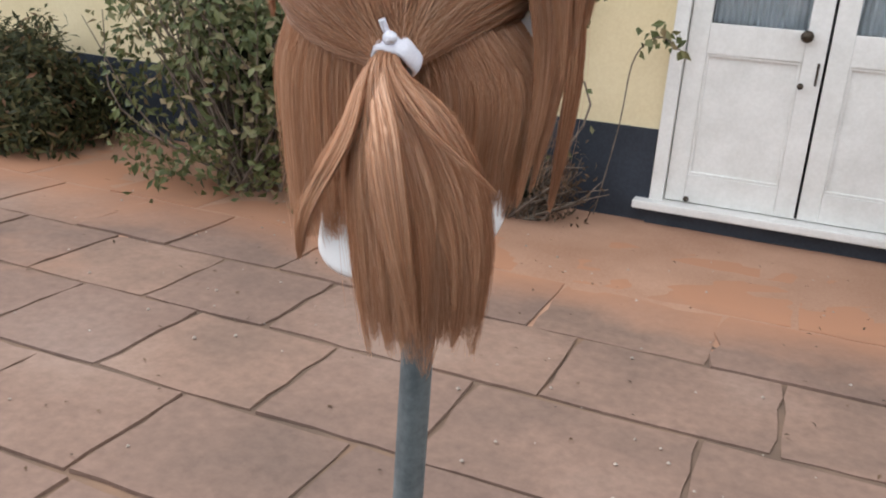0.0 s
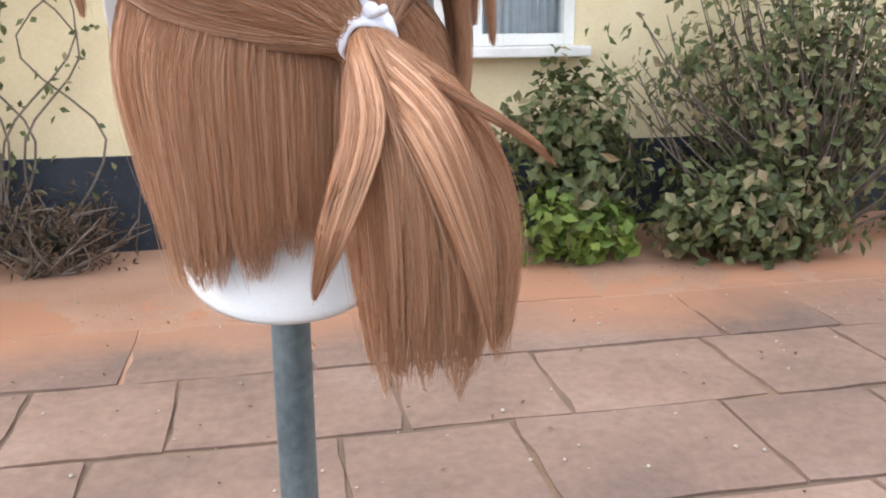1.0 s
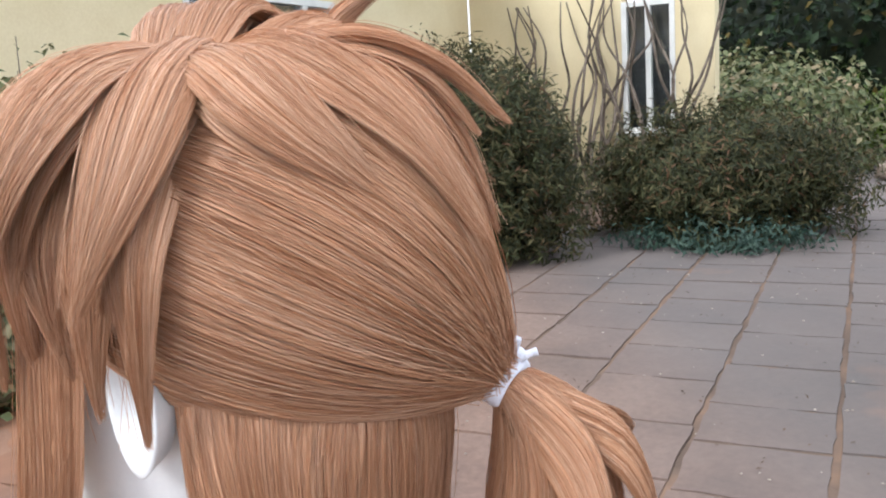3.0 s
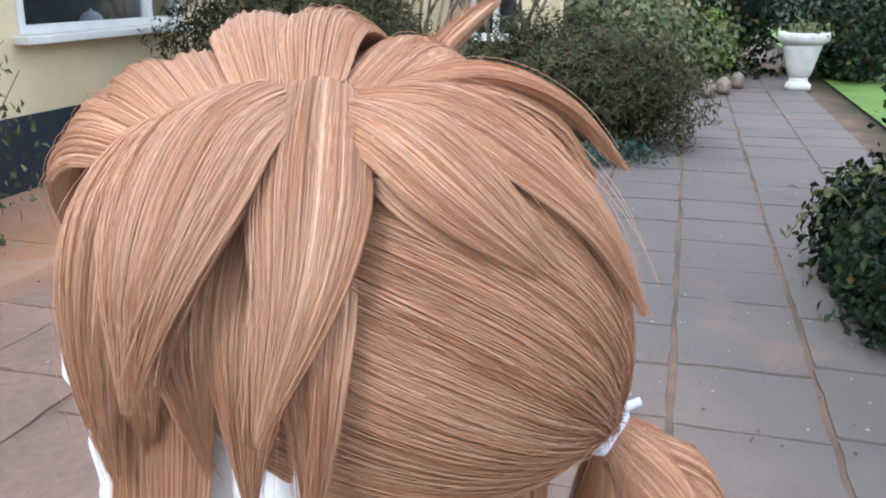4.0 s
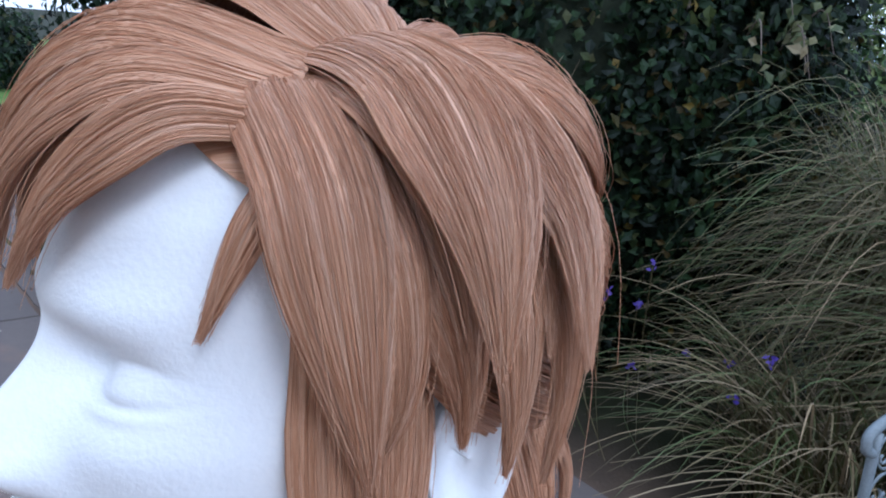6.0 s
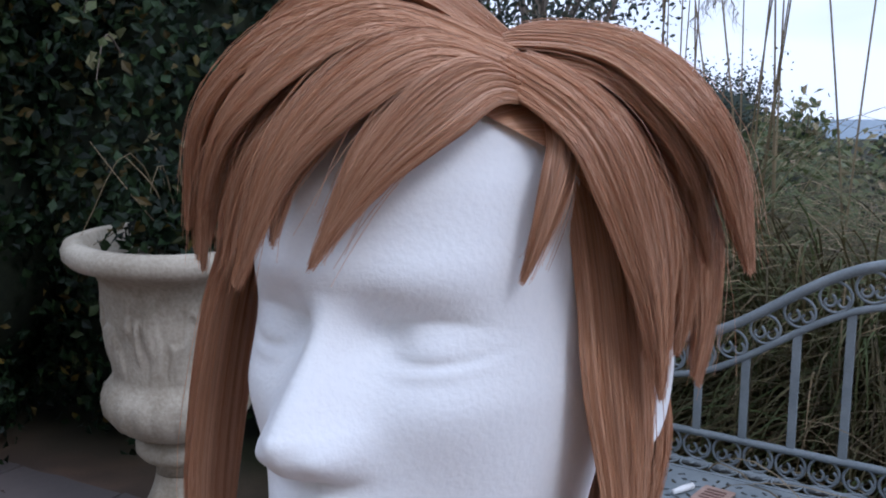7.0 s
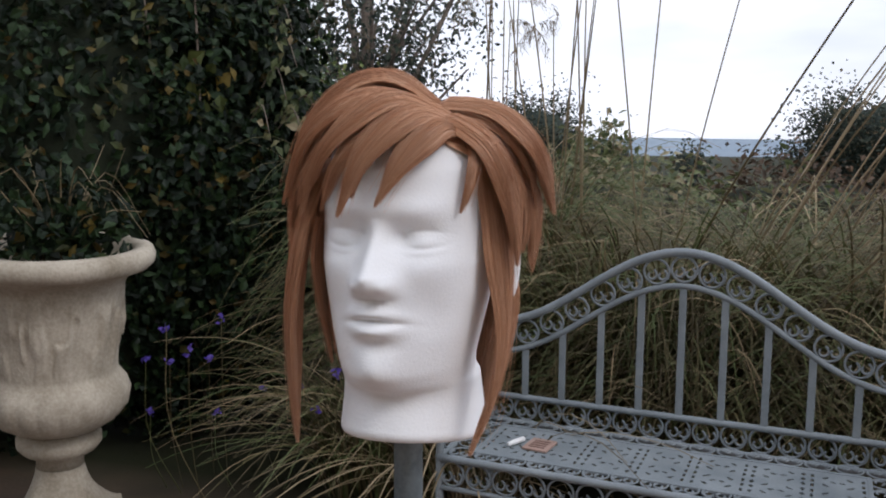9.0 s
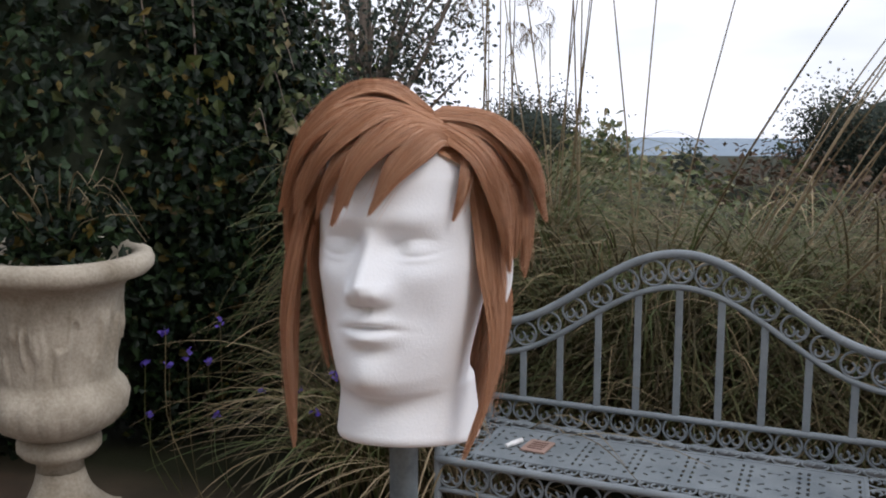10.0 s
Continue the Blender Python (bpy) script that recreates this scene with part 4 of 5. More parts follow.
# ---- the wrought-metal bench ----
def bench():
    b = thing("garden_bench", "grey-green painted wrought metal bench with scrollwork arch back", "bench", (-0.222, -1.918, 0), 0)
    b.matrix_world = pose(-0.222, -1.918, 0, 0, 0, -8.0)
    L, rail, seat = 0.60, 0.50, 0.425

    def arch(x, low):
        s = 0.5 + 0.5 * math.cos(math.pi * min(1.0, abs(x) / L))
        return low + 0.255 * s ** 1.05

    xs = np.linspace(-L, L, 60)
    tube_object("top_rail", [(x, 0, arch(x, 0.745)) for x in xs], 0.013, M_BENCH, b, 60)
    tube_object("lower_arch", [(x, 0, arch(x, 0.645)) for x in xs], 0.009, M_BENCH, b, 60)
    tube_object("back_rail", [(x, 0, rail) for x in np.linspace(-L, L, 24)], 0.010, M_BENCH, b, 24)
    for k in range(9):
        x = -0.484 + 0.121 * k
        z1 = arch(x, 0.645)
        part("bar", box_bm((0.021, 0.008, z1 - rail), (x, 0, (z1 + rail) / 2), 0.002), M_BENCH, b)

    def scroll(cx, cz, r, plane="xz", y=0.0, flip=1):
        """A ring with two small curls in it."""
        out = []
        t = np.linspace(0, 2 * np.pi, 25)
        out.append(np.stack([cx + r * np.cos(t), 0 * t, cz + r * np.sin(t)], 1))
        for sgn in (-1, 1):
            q = np.linspace(0, 1, 25)
            ang = math.pi / 2 * flip + sgn * (0.4 + 5.2 * q)
            rr = r * 0.48 * (1 - 0.62 * q)
            out.append(np.stack([cx + sgn * r * 0.42 + rr * np.cos(ang) * sgn, 0 * q, cz - r * 0.30 * flip + rr * np.sin(ang)], 1))
        return out

    def scrolls(name, places, radius=0.0038, matrix=None):
        for cx, cz, r, flip in places:
            cs = np.array(scroll(cx, cz, r, flip=flip))
            v, f = tubes(cs, radius, 5)
            if matrix is not None:
                v = np.array([matrix @ Vector(p) for p in v])
            mesh_object(name, v, f, M_BENCH, b, "", True)

    scrolls("back_scroll", [(x, arch(x, 0.695), 0.037, 1) for x in np.linspace(-0.56, 0.56, 15)])
    scrolls("rail_scroll", [(x, 0.463, 0.036, 1) for x in np.linspace(-0.56, 0.56, 15)])
    flat = Matrix.Translation((0, 0.0, seat + 0.004)) @ Matrix.Rotation(math.radians(-90), 4, "X")
    scrolls("seat_scroll", [(x, -0.045, 0.035, 1) for x in np.linspace(-0.55, 0.55, 15)], 0.003, flat @ Matrix.Translation((0, 0, 0.09)))
    scrolls("seat_scroll", [(x, 0.37, 0.035, -1) for x in np.linspace(-0.55, 0.55, 15)], 0.003, flat)
    for sx in (-0.555, 0.555):
        scrolls("seat_scroll", [(sx, z, 0.035, 1) for z in (0.12, 0.2, 0.285)], 0.003, flat)
    # posts, legs and arms
    for sx in (-L, L):
        tube_object("post", [(sx, 0, 0), (sx, 0, 0.3), (sx, 0, 0.6), (sx, 0, arch(sx, 0.745))], 0.013, M_BENCH, b, 20)
        tube_object("leg", [(sx, 0.42, 0), (sx, 0.415, 0.2), (sx, 0.41, 0.43), (sx, 0.405, 0.62)], 0.012, M_BENCH, b, 16)
        tube_object("armrest", [(sx, 0.0, 0.66), (sx, 0.15, 0.675), (sx, 0.3, 0.665), (sx, 0.42, 0.63), (sx, 0.435, 0.59), (sx, 0.41, 0.575)], 0.012, M_BENCH, b, 28)
        side = Matrix.Translation((sx, 0, 0)) @ Matrix.Rotation(math.radians(90), 4, "Z")
        scrolls("arm_scroll", [(y, z, 0.042, 1) for y in (0.07, 0.165, 0.26, 0.35) for z in (0.475, 0.57)], 0.0035, side)
    tube_object("seat_rim", [(x, 0.42, seat) for x in np.linspace(-L, L, 20)], 0.011, M_BENCH, b, 20)
    tube_object("seat_rim", [(x, 0.03, seat) for x in np.linspace(-L, L, 20)], 0.009, M_BENCH, b, 20)
    for sx in (-L, L):
        tube_object("seat_rim", [(sx, y, seat) for y in np.linspace(0.03, 0.42, 12)], 0.010, M_BENCH, b, 12)
    tube_object("apron_rail", [(x, 0.415, 0.335) for x in np.linspace(-L, L, 20)], 0.008, M_BENCH, b, 20)
    scrolls("apron_scroll", [(x, 0.38, 0.036, 1) for x in np.linspace(-0.56, 0.56, 15)], 0.0036, Matrix.Translation((0, 0.416, 0)))
    # pierced seat sheet: the leaf-shaped holes are cut right through
    nx, ny, w, d = 250, 62, 1.03, 0.25
    cell = w / nx
    keep = []
    for j in range(ny):
        for i in range(nx):
            x, y = (i + 0.5) * cell, (j + 0.5) * (d / ny)
            u, t = (x % 0.147) - 0.0735, y - d / 2
            hole = False
            for sx in (-1, 1):
                for sy in (-1, 1):
                    for px, py, ang, ln in ((0.03, 0.03, 0.8, 0.012), (0.03, 0.085, -0.8, 0.012), (0.012, 0.058, 0.2, 0.009), (0.062, 0.02, 1.57, 0.011), (0.062, 0.055, 1.57, 0.011), (0.062, 0.09, 1.57, 0.011)):
                        a, c = u * sx - px, t * sy - py
                        p, q = a * math.cos(ang) + c * math.sin(ang), -a * math.sin(ang) + c * math.cos(ang)
                        if (p / ln) ** 2 + (q / 0.0048) ** 2 < 1:
                            hole = True
            if not hole:
                keep.append((i, j))
    v = [(-w / 2 + i * cell, 0.098 + j * d / ny, seat + 0.006) for j in range(ny + 1) for i in range(nx + 1)]
    f = [(j * (nx + 1) + i, j * (nx + 1) + i + 1, (j + 1) * (nx + 1) + i + 1, (j + 1) * (nx + 1) + i) for i, j in keep]
    sheet = mesh_object("seat_sheet", v, f, M_BENCH, b, "pierced metal seat sheet")
    so = sheet.modifiers.new("thickness", "SOLIDIFY")
    so.thickness = 0.003
    fr = bmesh.new()
    box_bm((1.05, 0.012, 0.008), (0, 0.092, seat + 0.004), 0.002, fr)
    box_bm((1.05, 0.012, 0.008), (0, 0.354, seat + 0.004), 0.002, fr)
    box_bm((0.012, 0.25, 0.008), (-0.519, 0.223, seat + 0.004), 0.002, fr)
    box_bm((0.012, 0.25, 0.008), (0.519, 0.223, seat + 0.004), 0.002, fr)
    part("seat_frame", fr, M_BENCH, b)


bench()


def bench_clutter():
    p = thing("booklet", "small buff card booklet with brown print lying on the bench", "booklet", (0.165, -1.735, 0.433), 168)
    part("cover", box_bm((0.075, 0.095, 0.006), (0, 0, 0.003), 0.001), M_PAPER, p)
    for k in range(4):
        part("print_bar", box_bm((0.048, 0.008, 0.001), (0, 0.025 - 0.017 * k, 0.0066)), M_INK, p)
    t = thing("white_tube", "small white plastic tube lying on the bench seat", "tube", (0.235, -1.73, 0.442), 60)
    v, f = lathe([(0.003, -0.035), (0.008, -0.034), (0.008, 0.012), (0.0065, 0.014), (0.0065, 0.034), (0.002, 0.035)], 18)
    mesh_object("tube_body", [(z, y, x) for x, y, z in v], f, M_TUBE, t, "", True)


bench_clutter()


# ---- the pole and the polystyrene head ----
def pole():
    p = thing("stand_pole", "weathered grey metal pole holding the head up", "pole", (0, 0, 0))
    n = 28
    v, f = [], []
    for z in np.linspace(0.0, 1.085, 40):
        for k in range(n):
            a = 2 * math.pi * k / n
            r = 0.0122 + (0.0009 if k % 7 < 3 else 0.0)
            v.append((r * math.cos(a), r * math.sin(a) * 0.92, z))
    f = [(i * n + k, i * n + (k + 1) % n, (i + 1) * n + (k + 1) % n, (i + 1) * n + k) for i in range(39) for k in range(n)]
    mesh_object("tube", v, f, M_POLE, p, "", True)
    v, f = lathe([(0.15, 0.0), (0.15, 0.012), (0.13, 0.02), (0.03, 0.03), (0.02, 0.07), (0.0165, 0.075)], 40)
    mesh_object("foot", v, f, M_POLE, p, "round metal foot", True)


pole()

#        z      half width  front   back   egg
RINGS = [(1.062, 0.0610, 0.0690, -0.1050, 0.16), (1.066, 0.0628, 0.0710, -0.1070, 0.16), (1.085, 0.0615, 0.0660, -0.1020, 0.15),
         (1.102, 0.0600, 0.0610, -0.0940, 0.14), (1.111, 0.0595, 0.0600, -0.0890, 0.14), (1.1185, 0.0595, 0.0630, -0.0870, 0.20),
         (1.1245, 0.0560, 0.0800, -0.0860, 0.36), (1.137, 0.0570, 0.0915, -0.0880, 0.42), (1.165, 0.0630, 0.0935, -0.0940, 0.36),
         (1.200, 0.0705, 0.0900, -0.1020, 0.26), (1.225, 0.0748, 0.0860, -0.1120, 0.16), (1.250, 0.0755, 0.0815, -0.1180, 0.11),
         (1.275, 0.0755, 0.0800, -0.1190, 0.08), (1.300, 0.0740, 0.0740, -0.1160, 0.06), (1.320, 0.0690, 0.0620, -0.1080, 0.04),
         (1.336, 0.0580, 0.0420, -0.0930, 0.02), (1.346, 0.0420, 0.0160, -0.0700, 0.00), (1.351, 0.0200, -0.0080, -0.0420, 0.00)]


def foam_head():
    ring = np.array(RINGS)
    zs = np.concatenate([np.linspace(1.062, 1.118, 20)[:-1], np.linspace(1.118, 1.29, 124)[:-1], np.linspace(1.29, 1.351, 34)])
    seg = 176
    tab = [np.interp(zs, ring[:, 0], ring[:, k]) for k in range(1, 5)]
    # soften the stacked sections
    ker = np.array([1, 3, 5, 6, 5, 3, 1.0])
    ker /= ker.sum()
    soft = []
    for c in tab:
        p = np.pad(c, 3, mode="edge")
        s = np.convolve(p, ker, "valid")
        s[:4], s[-3:] = c[:4], c[-3:]
        soft.append(s)
    w, yf, yb, egg = soft
    # crowd the points towards the face
    t = np.linspace(0, 2 * np.pi, seg, endpoint=False)
    a = t + 0.35 * np.cos(t)
    g = lambda x, s: np.exp(-(x / s) ** 2)
    verts = []
    for z, ww, f, b, e in zip(zs, w, yf, yb, egg):
        cx, sy = np.cos(a), np.sin(a)
        pw = 0.93
        x = ww * np.sign(cx) * np.abs(cx) ** pw * (1 - e * np.maximum(0, sy) ** 2)
        cy, ry = (f + b) / 2, (f - b) / 2
        y = cy + ry * np.sign(sy) * np.abs(sy) ** pw
        face = np.maximum(0, sy) ** 0.8
        ax = np.abs(x)
        d = np.zeros_like(x)
        # nose
        if 1.200 < z < 1.266:
            up = np.clip((1.264 - z) / (1.264 - 1.2200), 0, 1)
            down = np.clip((z - 1.2015) / (1.2200 - 1.2015), 0, 1)
            hgt = 0.0258 * (up ** 1.2 if z > 1.2200 else 1.0) * (math.sin(down * math.pi / 2) ** 0.6 if z < 1.2200 else 1.0)
            d += hgt * g(ax, 0.0066 + 0.0066 * up)
        d += 0.0088 * g(ax - 0.0135, 0.0062) * g(z - 1.2125, 0.0078)
        # brow, sockets, closed eyes
        d += 0.0036 * g(ax - 0.028, 0.024) * g(z - 1.2690, 0.0100) + 0.0016 * g(ax, 0.012) * g(z - 1.270, 0.010)
        d -= 0.0118 * g(ax - 0.030, 0.0180) * g(z - 1.2470, 0.0125) + 0.0080 * g(ax - 0.0160, 0.0085) * g(z - 1.2490, 0.0105)
        d += 0.0074 * g(ax - 0.0335, 0.0120) * g(z - 1.2450, 0.0072)
        d -= 0.0014 * g(ax - 0.035, 0.015) * g(z - (1.2395 + 9.0 * (ax - 0.033) ** 2), 0.0015) + 0.0012 * g(ax - 0.034, 0.014) * g(z - (1.2535 - 8.0 * (ax - 0.033) ** 2), 0.0020)
        d += 0.0014 * g(ax - 0.035, 0.015) * g(z - (1.2365 + 6.0 * (ax - 0.033) ** 2), 0.0020)
        # cheeks and the hollow beside the mouth
        d += 0.0050 * g(ax - 0.045, 0.018) * g(z - 1.222, 0.016)
        d -= 0.0040 * g(ax - 0.040, 0.013) * g(z - 1.188, 0.018)
        # lips
        d += 0.0064 * g(ax, 0.0200) * g(z - (1.1905 - 6.0 * ax ** 2), 0.0050) + 0.0082 * g(ax, 0.0170) * g(z - (1.1768 - 2.0 * ax ** 2), 0.0058)
        d -= 0.0058 * g(ax, 0.0195) * g(z - (1.1842 - 5.0 * ax ** 2), 0.0022)
        d -= 0.002 * g(ax, 0.003) * g(z - 1.198, 0.006)
        d -= 0.0044 * g(ax, 0.019) * g(z - 1.1645, 0.0068)
        d += 0.0058 * g(ax, 0.019) * g(z - 1.1440, 0.0115)
        y = y + d * face
        # the neck is cut at a slant
        tilt = min(1.0, max(0.0, (1.118 - z) / 0.05)) * 0.20
        verts.append(np.stack([x, y, z + tilt * (y + 0.02)], 1))
    v = np.concatenate(verts)
    n = len(zs)
    f = [(i * seg + k, i * seg + (k + 1) % seg, (i + 1) * seg + (k + 1) % seg, (i + 1) * seg + k) for i in range(n - 1) for k in range(seg)]
    f += [tuple(range(seg))[::-1], tuple(range((n - 1) * seg, n * seg))]
    # ears, moulded on
    verts_all, faces_all = [v], list(f)
    base = len(v)
    for sx in (-1, 1):
        m, q = 26, 20
        ev = []
        for i in range(m):
            th = 2 * math.pi * i / m
            oy, oz = math.cos(th) * 0.0175 * (1 + 0.12 * math.sin(th)), math.sin(th) * 0.030
            for j in range(q):
                ph = j / (q - 1)
                rr = 1 - 0.995 * max(0.0, ph - 0.35) / 0.65
                lift = 0.0135 * math.sin(min(1, ph / 0.4) * math.pi / 2) - (0.0075 * math.sin(min(1, max(0, (ph - 0.45) / 0.4)) * math.pi / 2))
                wid = 1.0 - 0.15 * (1 - min(1, ph / 0.3))
                ev.append((sx * (0.0705 + lift + 0.004 * (-oy / 0.0175)), -0.034 + oy * rr * wid - 0.006, 1.214 + oz * rr * wid))
        verts_all.append(np.array(ev))
        for i in range(m):
            i2 = (i + 1) % m
            for j in range(q - 1):
                quad = (base + i * q + j, base + i2 * q + j, base + i2 * q + j + 1, base + i * q + j + 1)
                faces_all.append(quad if sx > 0 else quad[::-1])
        base += m * q
    ob = mesh_object("mannequin_head", np.concatenate(verts_all), faces_all, M_FOAM, None, "", True)
    return tagged(ob, "white polystyrene mannequin head on a metal pole", "mannequin")


foam_head()


# ---- the wig ----
CAP_C, CAP_R = np.array([0.0, -0.027, 1.264]), np.array([0.0900, 0.120, 0.093])
TIE = np.array([0.040, -0.150, 1.197])
STAR = np.array([-0.023, -0.034, 1.361])
WIG = thing("wig", "light brown spiky layered wig with a tied ponytail", "wig", (0, 0, 0))


def cap_point(az, el, k=1.0):
    """A point on the wig's cap: az from the face towards the head's left, el up, both in degrees."""
    az, el = np.radians(az), np.radians(el)
    return CAP_C + CAP_R * np.stack([-np.sin(az) * np.cos(el), np.cos(az) * np.cos(el), np.sin(el)], -1) * np.asarray(k)[..., None]


def out_from_cap(p):
    return unit((p - CAP_C) / CAP_R ** 2)


STRAND = 0.00020


def lock(name, ctrl, width, thick, n, seed, root=0.55, label="", parent=None, power=1.0, curl=0.09, swell=0.45, shaggy=1.0, axis=None, body=1.0, fray=0.14):
    """A pointed lock: a lens-shaped body of hair with single strands lying on it."""
    rng = np.random.default_rng(seed)
    K, U = 24, int(min(61, max(11, 2 * width / 0.0009))) | 1
    c = spline(ctrl, K)
    s = np.linspace(0, 1, K)
    tang = unit(np.gradient(c, axis=0))
    out = out_from_cap(c) if axis is None else unit(c * [1, 1, 0] - np.array([axis[0], axis[1], 0]))
    out = unit(out - (out * tang).sum(-1, keepdims=True) * tang)
    side = np.cross(tang, out)
    grow = root + (1 - root) * np.clip(s / swell, 0, 1) ** 0.8
    taper = np.where(s > swell, (1 - ((s - swell).clip(0) / (1 - swell)) ** 1.5).clip(0, 1) ** (power * 1.35), 1.0)
    w = width * grow * taper + 0.0004

    phase, period = rng.uniform(0, 6.28, 4), np.array([0.0019, 0.0027, 0.0041, 0.0075]) * rng.uniform(0.85, 1.15, 4)

    def groove(u):
        """Shallow furrows that run the whole length of the lock."""
        waves = sum(k * np.sin(u * 2 * np.pi * width / p + f) for k, p, f in zip((0.7, 1.0, 0.9, 1.0), period, phase))
        return 0.00042 * waves * np.clip(2.2 * (1 - u ** 2), 0, 1)

    def surface(u, i_s, lift):
        """u: (..., ) across; lift: height factor; i_s: fractional index along."""
        i0 = np.clip(i_s.astype(int), 0, K - 2)
        fr = (i_s - i0)[..., None]
        mix = lambda arr: arr[i0] * (1 - fr) + arr[i0 + 1] * fr
        ww = mix(w[:, None])[..., 0]
        th = thick * np.sqrt(np.clip(ww / width, 0, 1))
        h = th * (1 - u ** 2) * lift - (u * ww) ** 2 / (2 * curl) + groove(u) * np.sqrt(np.clip(ww / width, 0, 1)) * (np.asarray(lift) > 0)
        return mix(c) + mix(side) * (u * ww)[..., None] + mix(out) * h[..., None]

    uu, ss = np.meshgrid(np.linspace(-1, 1, U), np.linspace(0, body * (K - 1), K), indexing="xy")
    if body < 1:
        uu = uu * (1 - 0.96 * (ss / ss.max()) ** 3)

    def ridges(u, along):
        """The body parts into smaller tresses."""
        return 1 + (0.07 * np.sin(u * 7 + seed) + 0.05 * np.sin(u * 17 + seed * 1.7)) * (0.3 + 0.7 * along / K)

    ridge = ridges(uu, ss)
    top = surface(uu, ss, ridge).reshape(-1, 3)
    low = surface(uu, ss, -0.8 + 0 * uu).reshape(-1, 3)
    idx = np.arange(K * U).reshape(K, U)
    q = np.stack([idx[:-1, :-1], idx[1:, :-1], idx[1:, 1:], idx[:-1, 1:]], -1).reshape(-1, 4)
    nb = K * U
    rim = []
    for col in (0, U - 1):
        a = idx[:, col]
        rim.append(np.stack([a[:-1], a[1:], a[1:] + nb, a[:-1] + nb], -1))
    faces = np.concatenate([q, q[:, ::-1] + nb, rim[0][:, ::-1], rim[1]])
    uv = np.stack([(uu * width / 0.03 + seed * 0.37), ss / K], -1).reshape(-1, 2)
    verts, uvs = [top, low], [uv, uv]
    # strands
    m = 15
    u0 = rng.uniform(-1.02, 1.02, n)
    start, end = rng.uniform(0, 0.12, n), rng.uniform(1.0 - fray, 1.0, n)
    tt = start[:, None] + (end - start)[:, None] * np.linspace(0, 1, m)
    wob = 0.016 * np.sin(tt * rng.uniform(2, 7, (n, 1)) + rng.uniform(0, 6, (n, 1))) * shaggy
    us = np.clip(u0[:, None] * (1 - 0.1 * tt) + wob, -1.15, 1.15)
    lift = np.where(rng.random((n, 1)) < 0.85, 1.0, -0.82) + rng.uniform(-0.02, 0.05, (n, 1)) * shaggy
    lift = lift * np.where(lift > 0, ridges(us, tt * (K - 1)), 1.0)
    cs = surface(us, tt * (K - 1), lift)
    cs += rng.normal(0, 0.0007, (n, 1, 3)) * tt[..., None] * shaggy + np.array([0, 0, -0.001]) * (tt[..., None] ** 3) * rng.random((n, 1, 1))
    stray = rng.random(n) < 0.022
    cs[stray] += rng.normal(0, 0.0042, (int(stray.sum()), 1, 3)) * (tt[stray] ** 1.5)[..., None] + out[K // 2] * (0.003 * np.sin(np.pi * tt[stray]) * rng.random((int(stray.sum()), 1)))[..., None]
    sv, sf = tubes(cs, STRAND * np.linspace(1.0, 0.45, m), 3)
    su = np.repeat(np.stack([np.repeat((u0 * width / 0.03 + seed * 0.37 + rng.normal(0, 0.02, n))[:, None], m, 1), tt], -1).reshape(-1, 2), 3, 0)
    body = mesh_object(name, np.concatenate([top, low]), faces, M_HAIR, parent or WIG, label, True, np.concatenate([uv, uv]))
    mesh_object("strand_layer", sv, sf, M_HAIR, body, "", True, su)
    return body


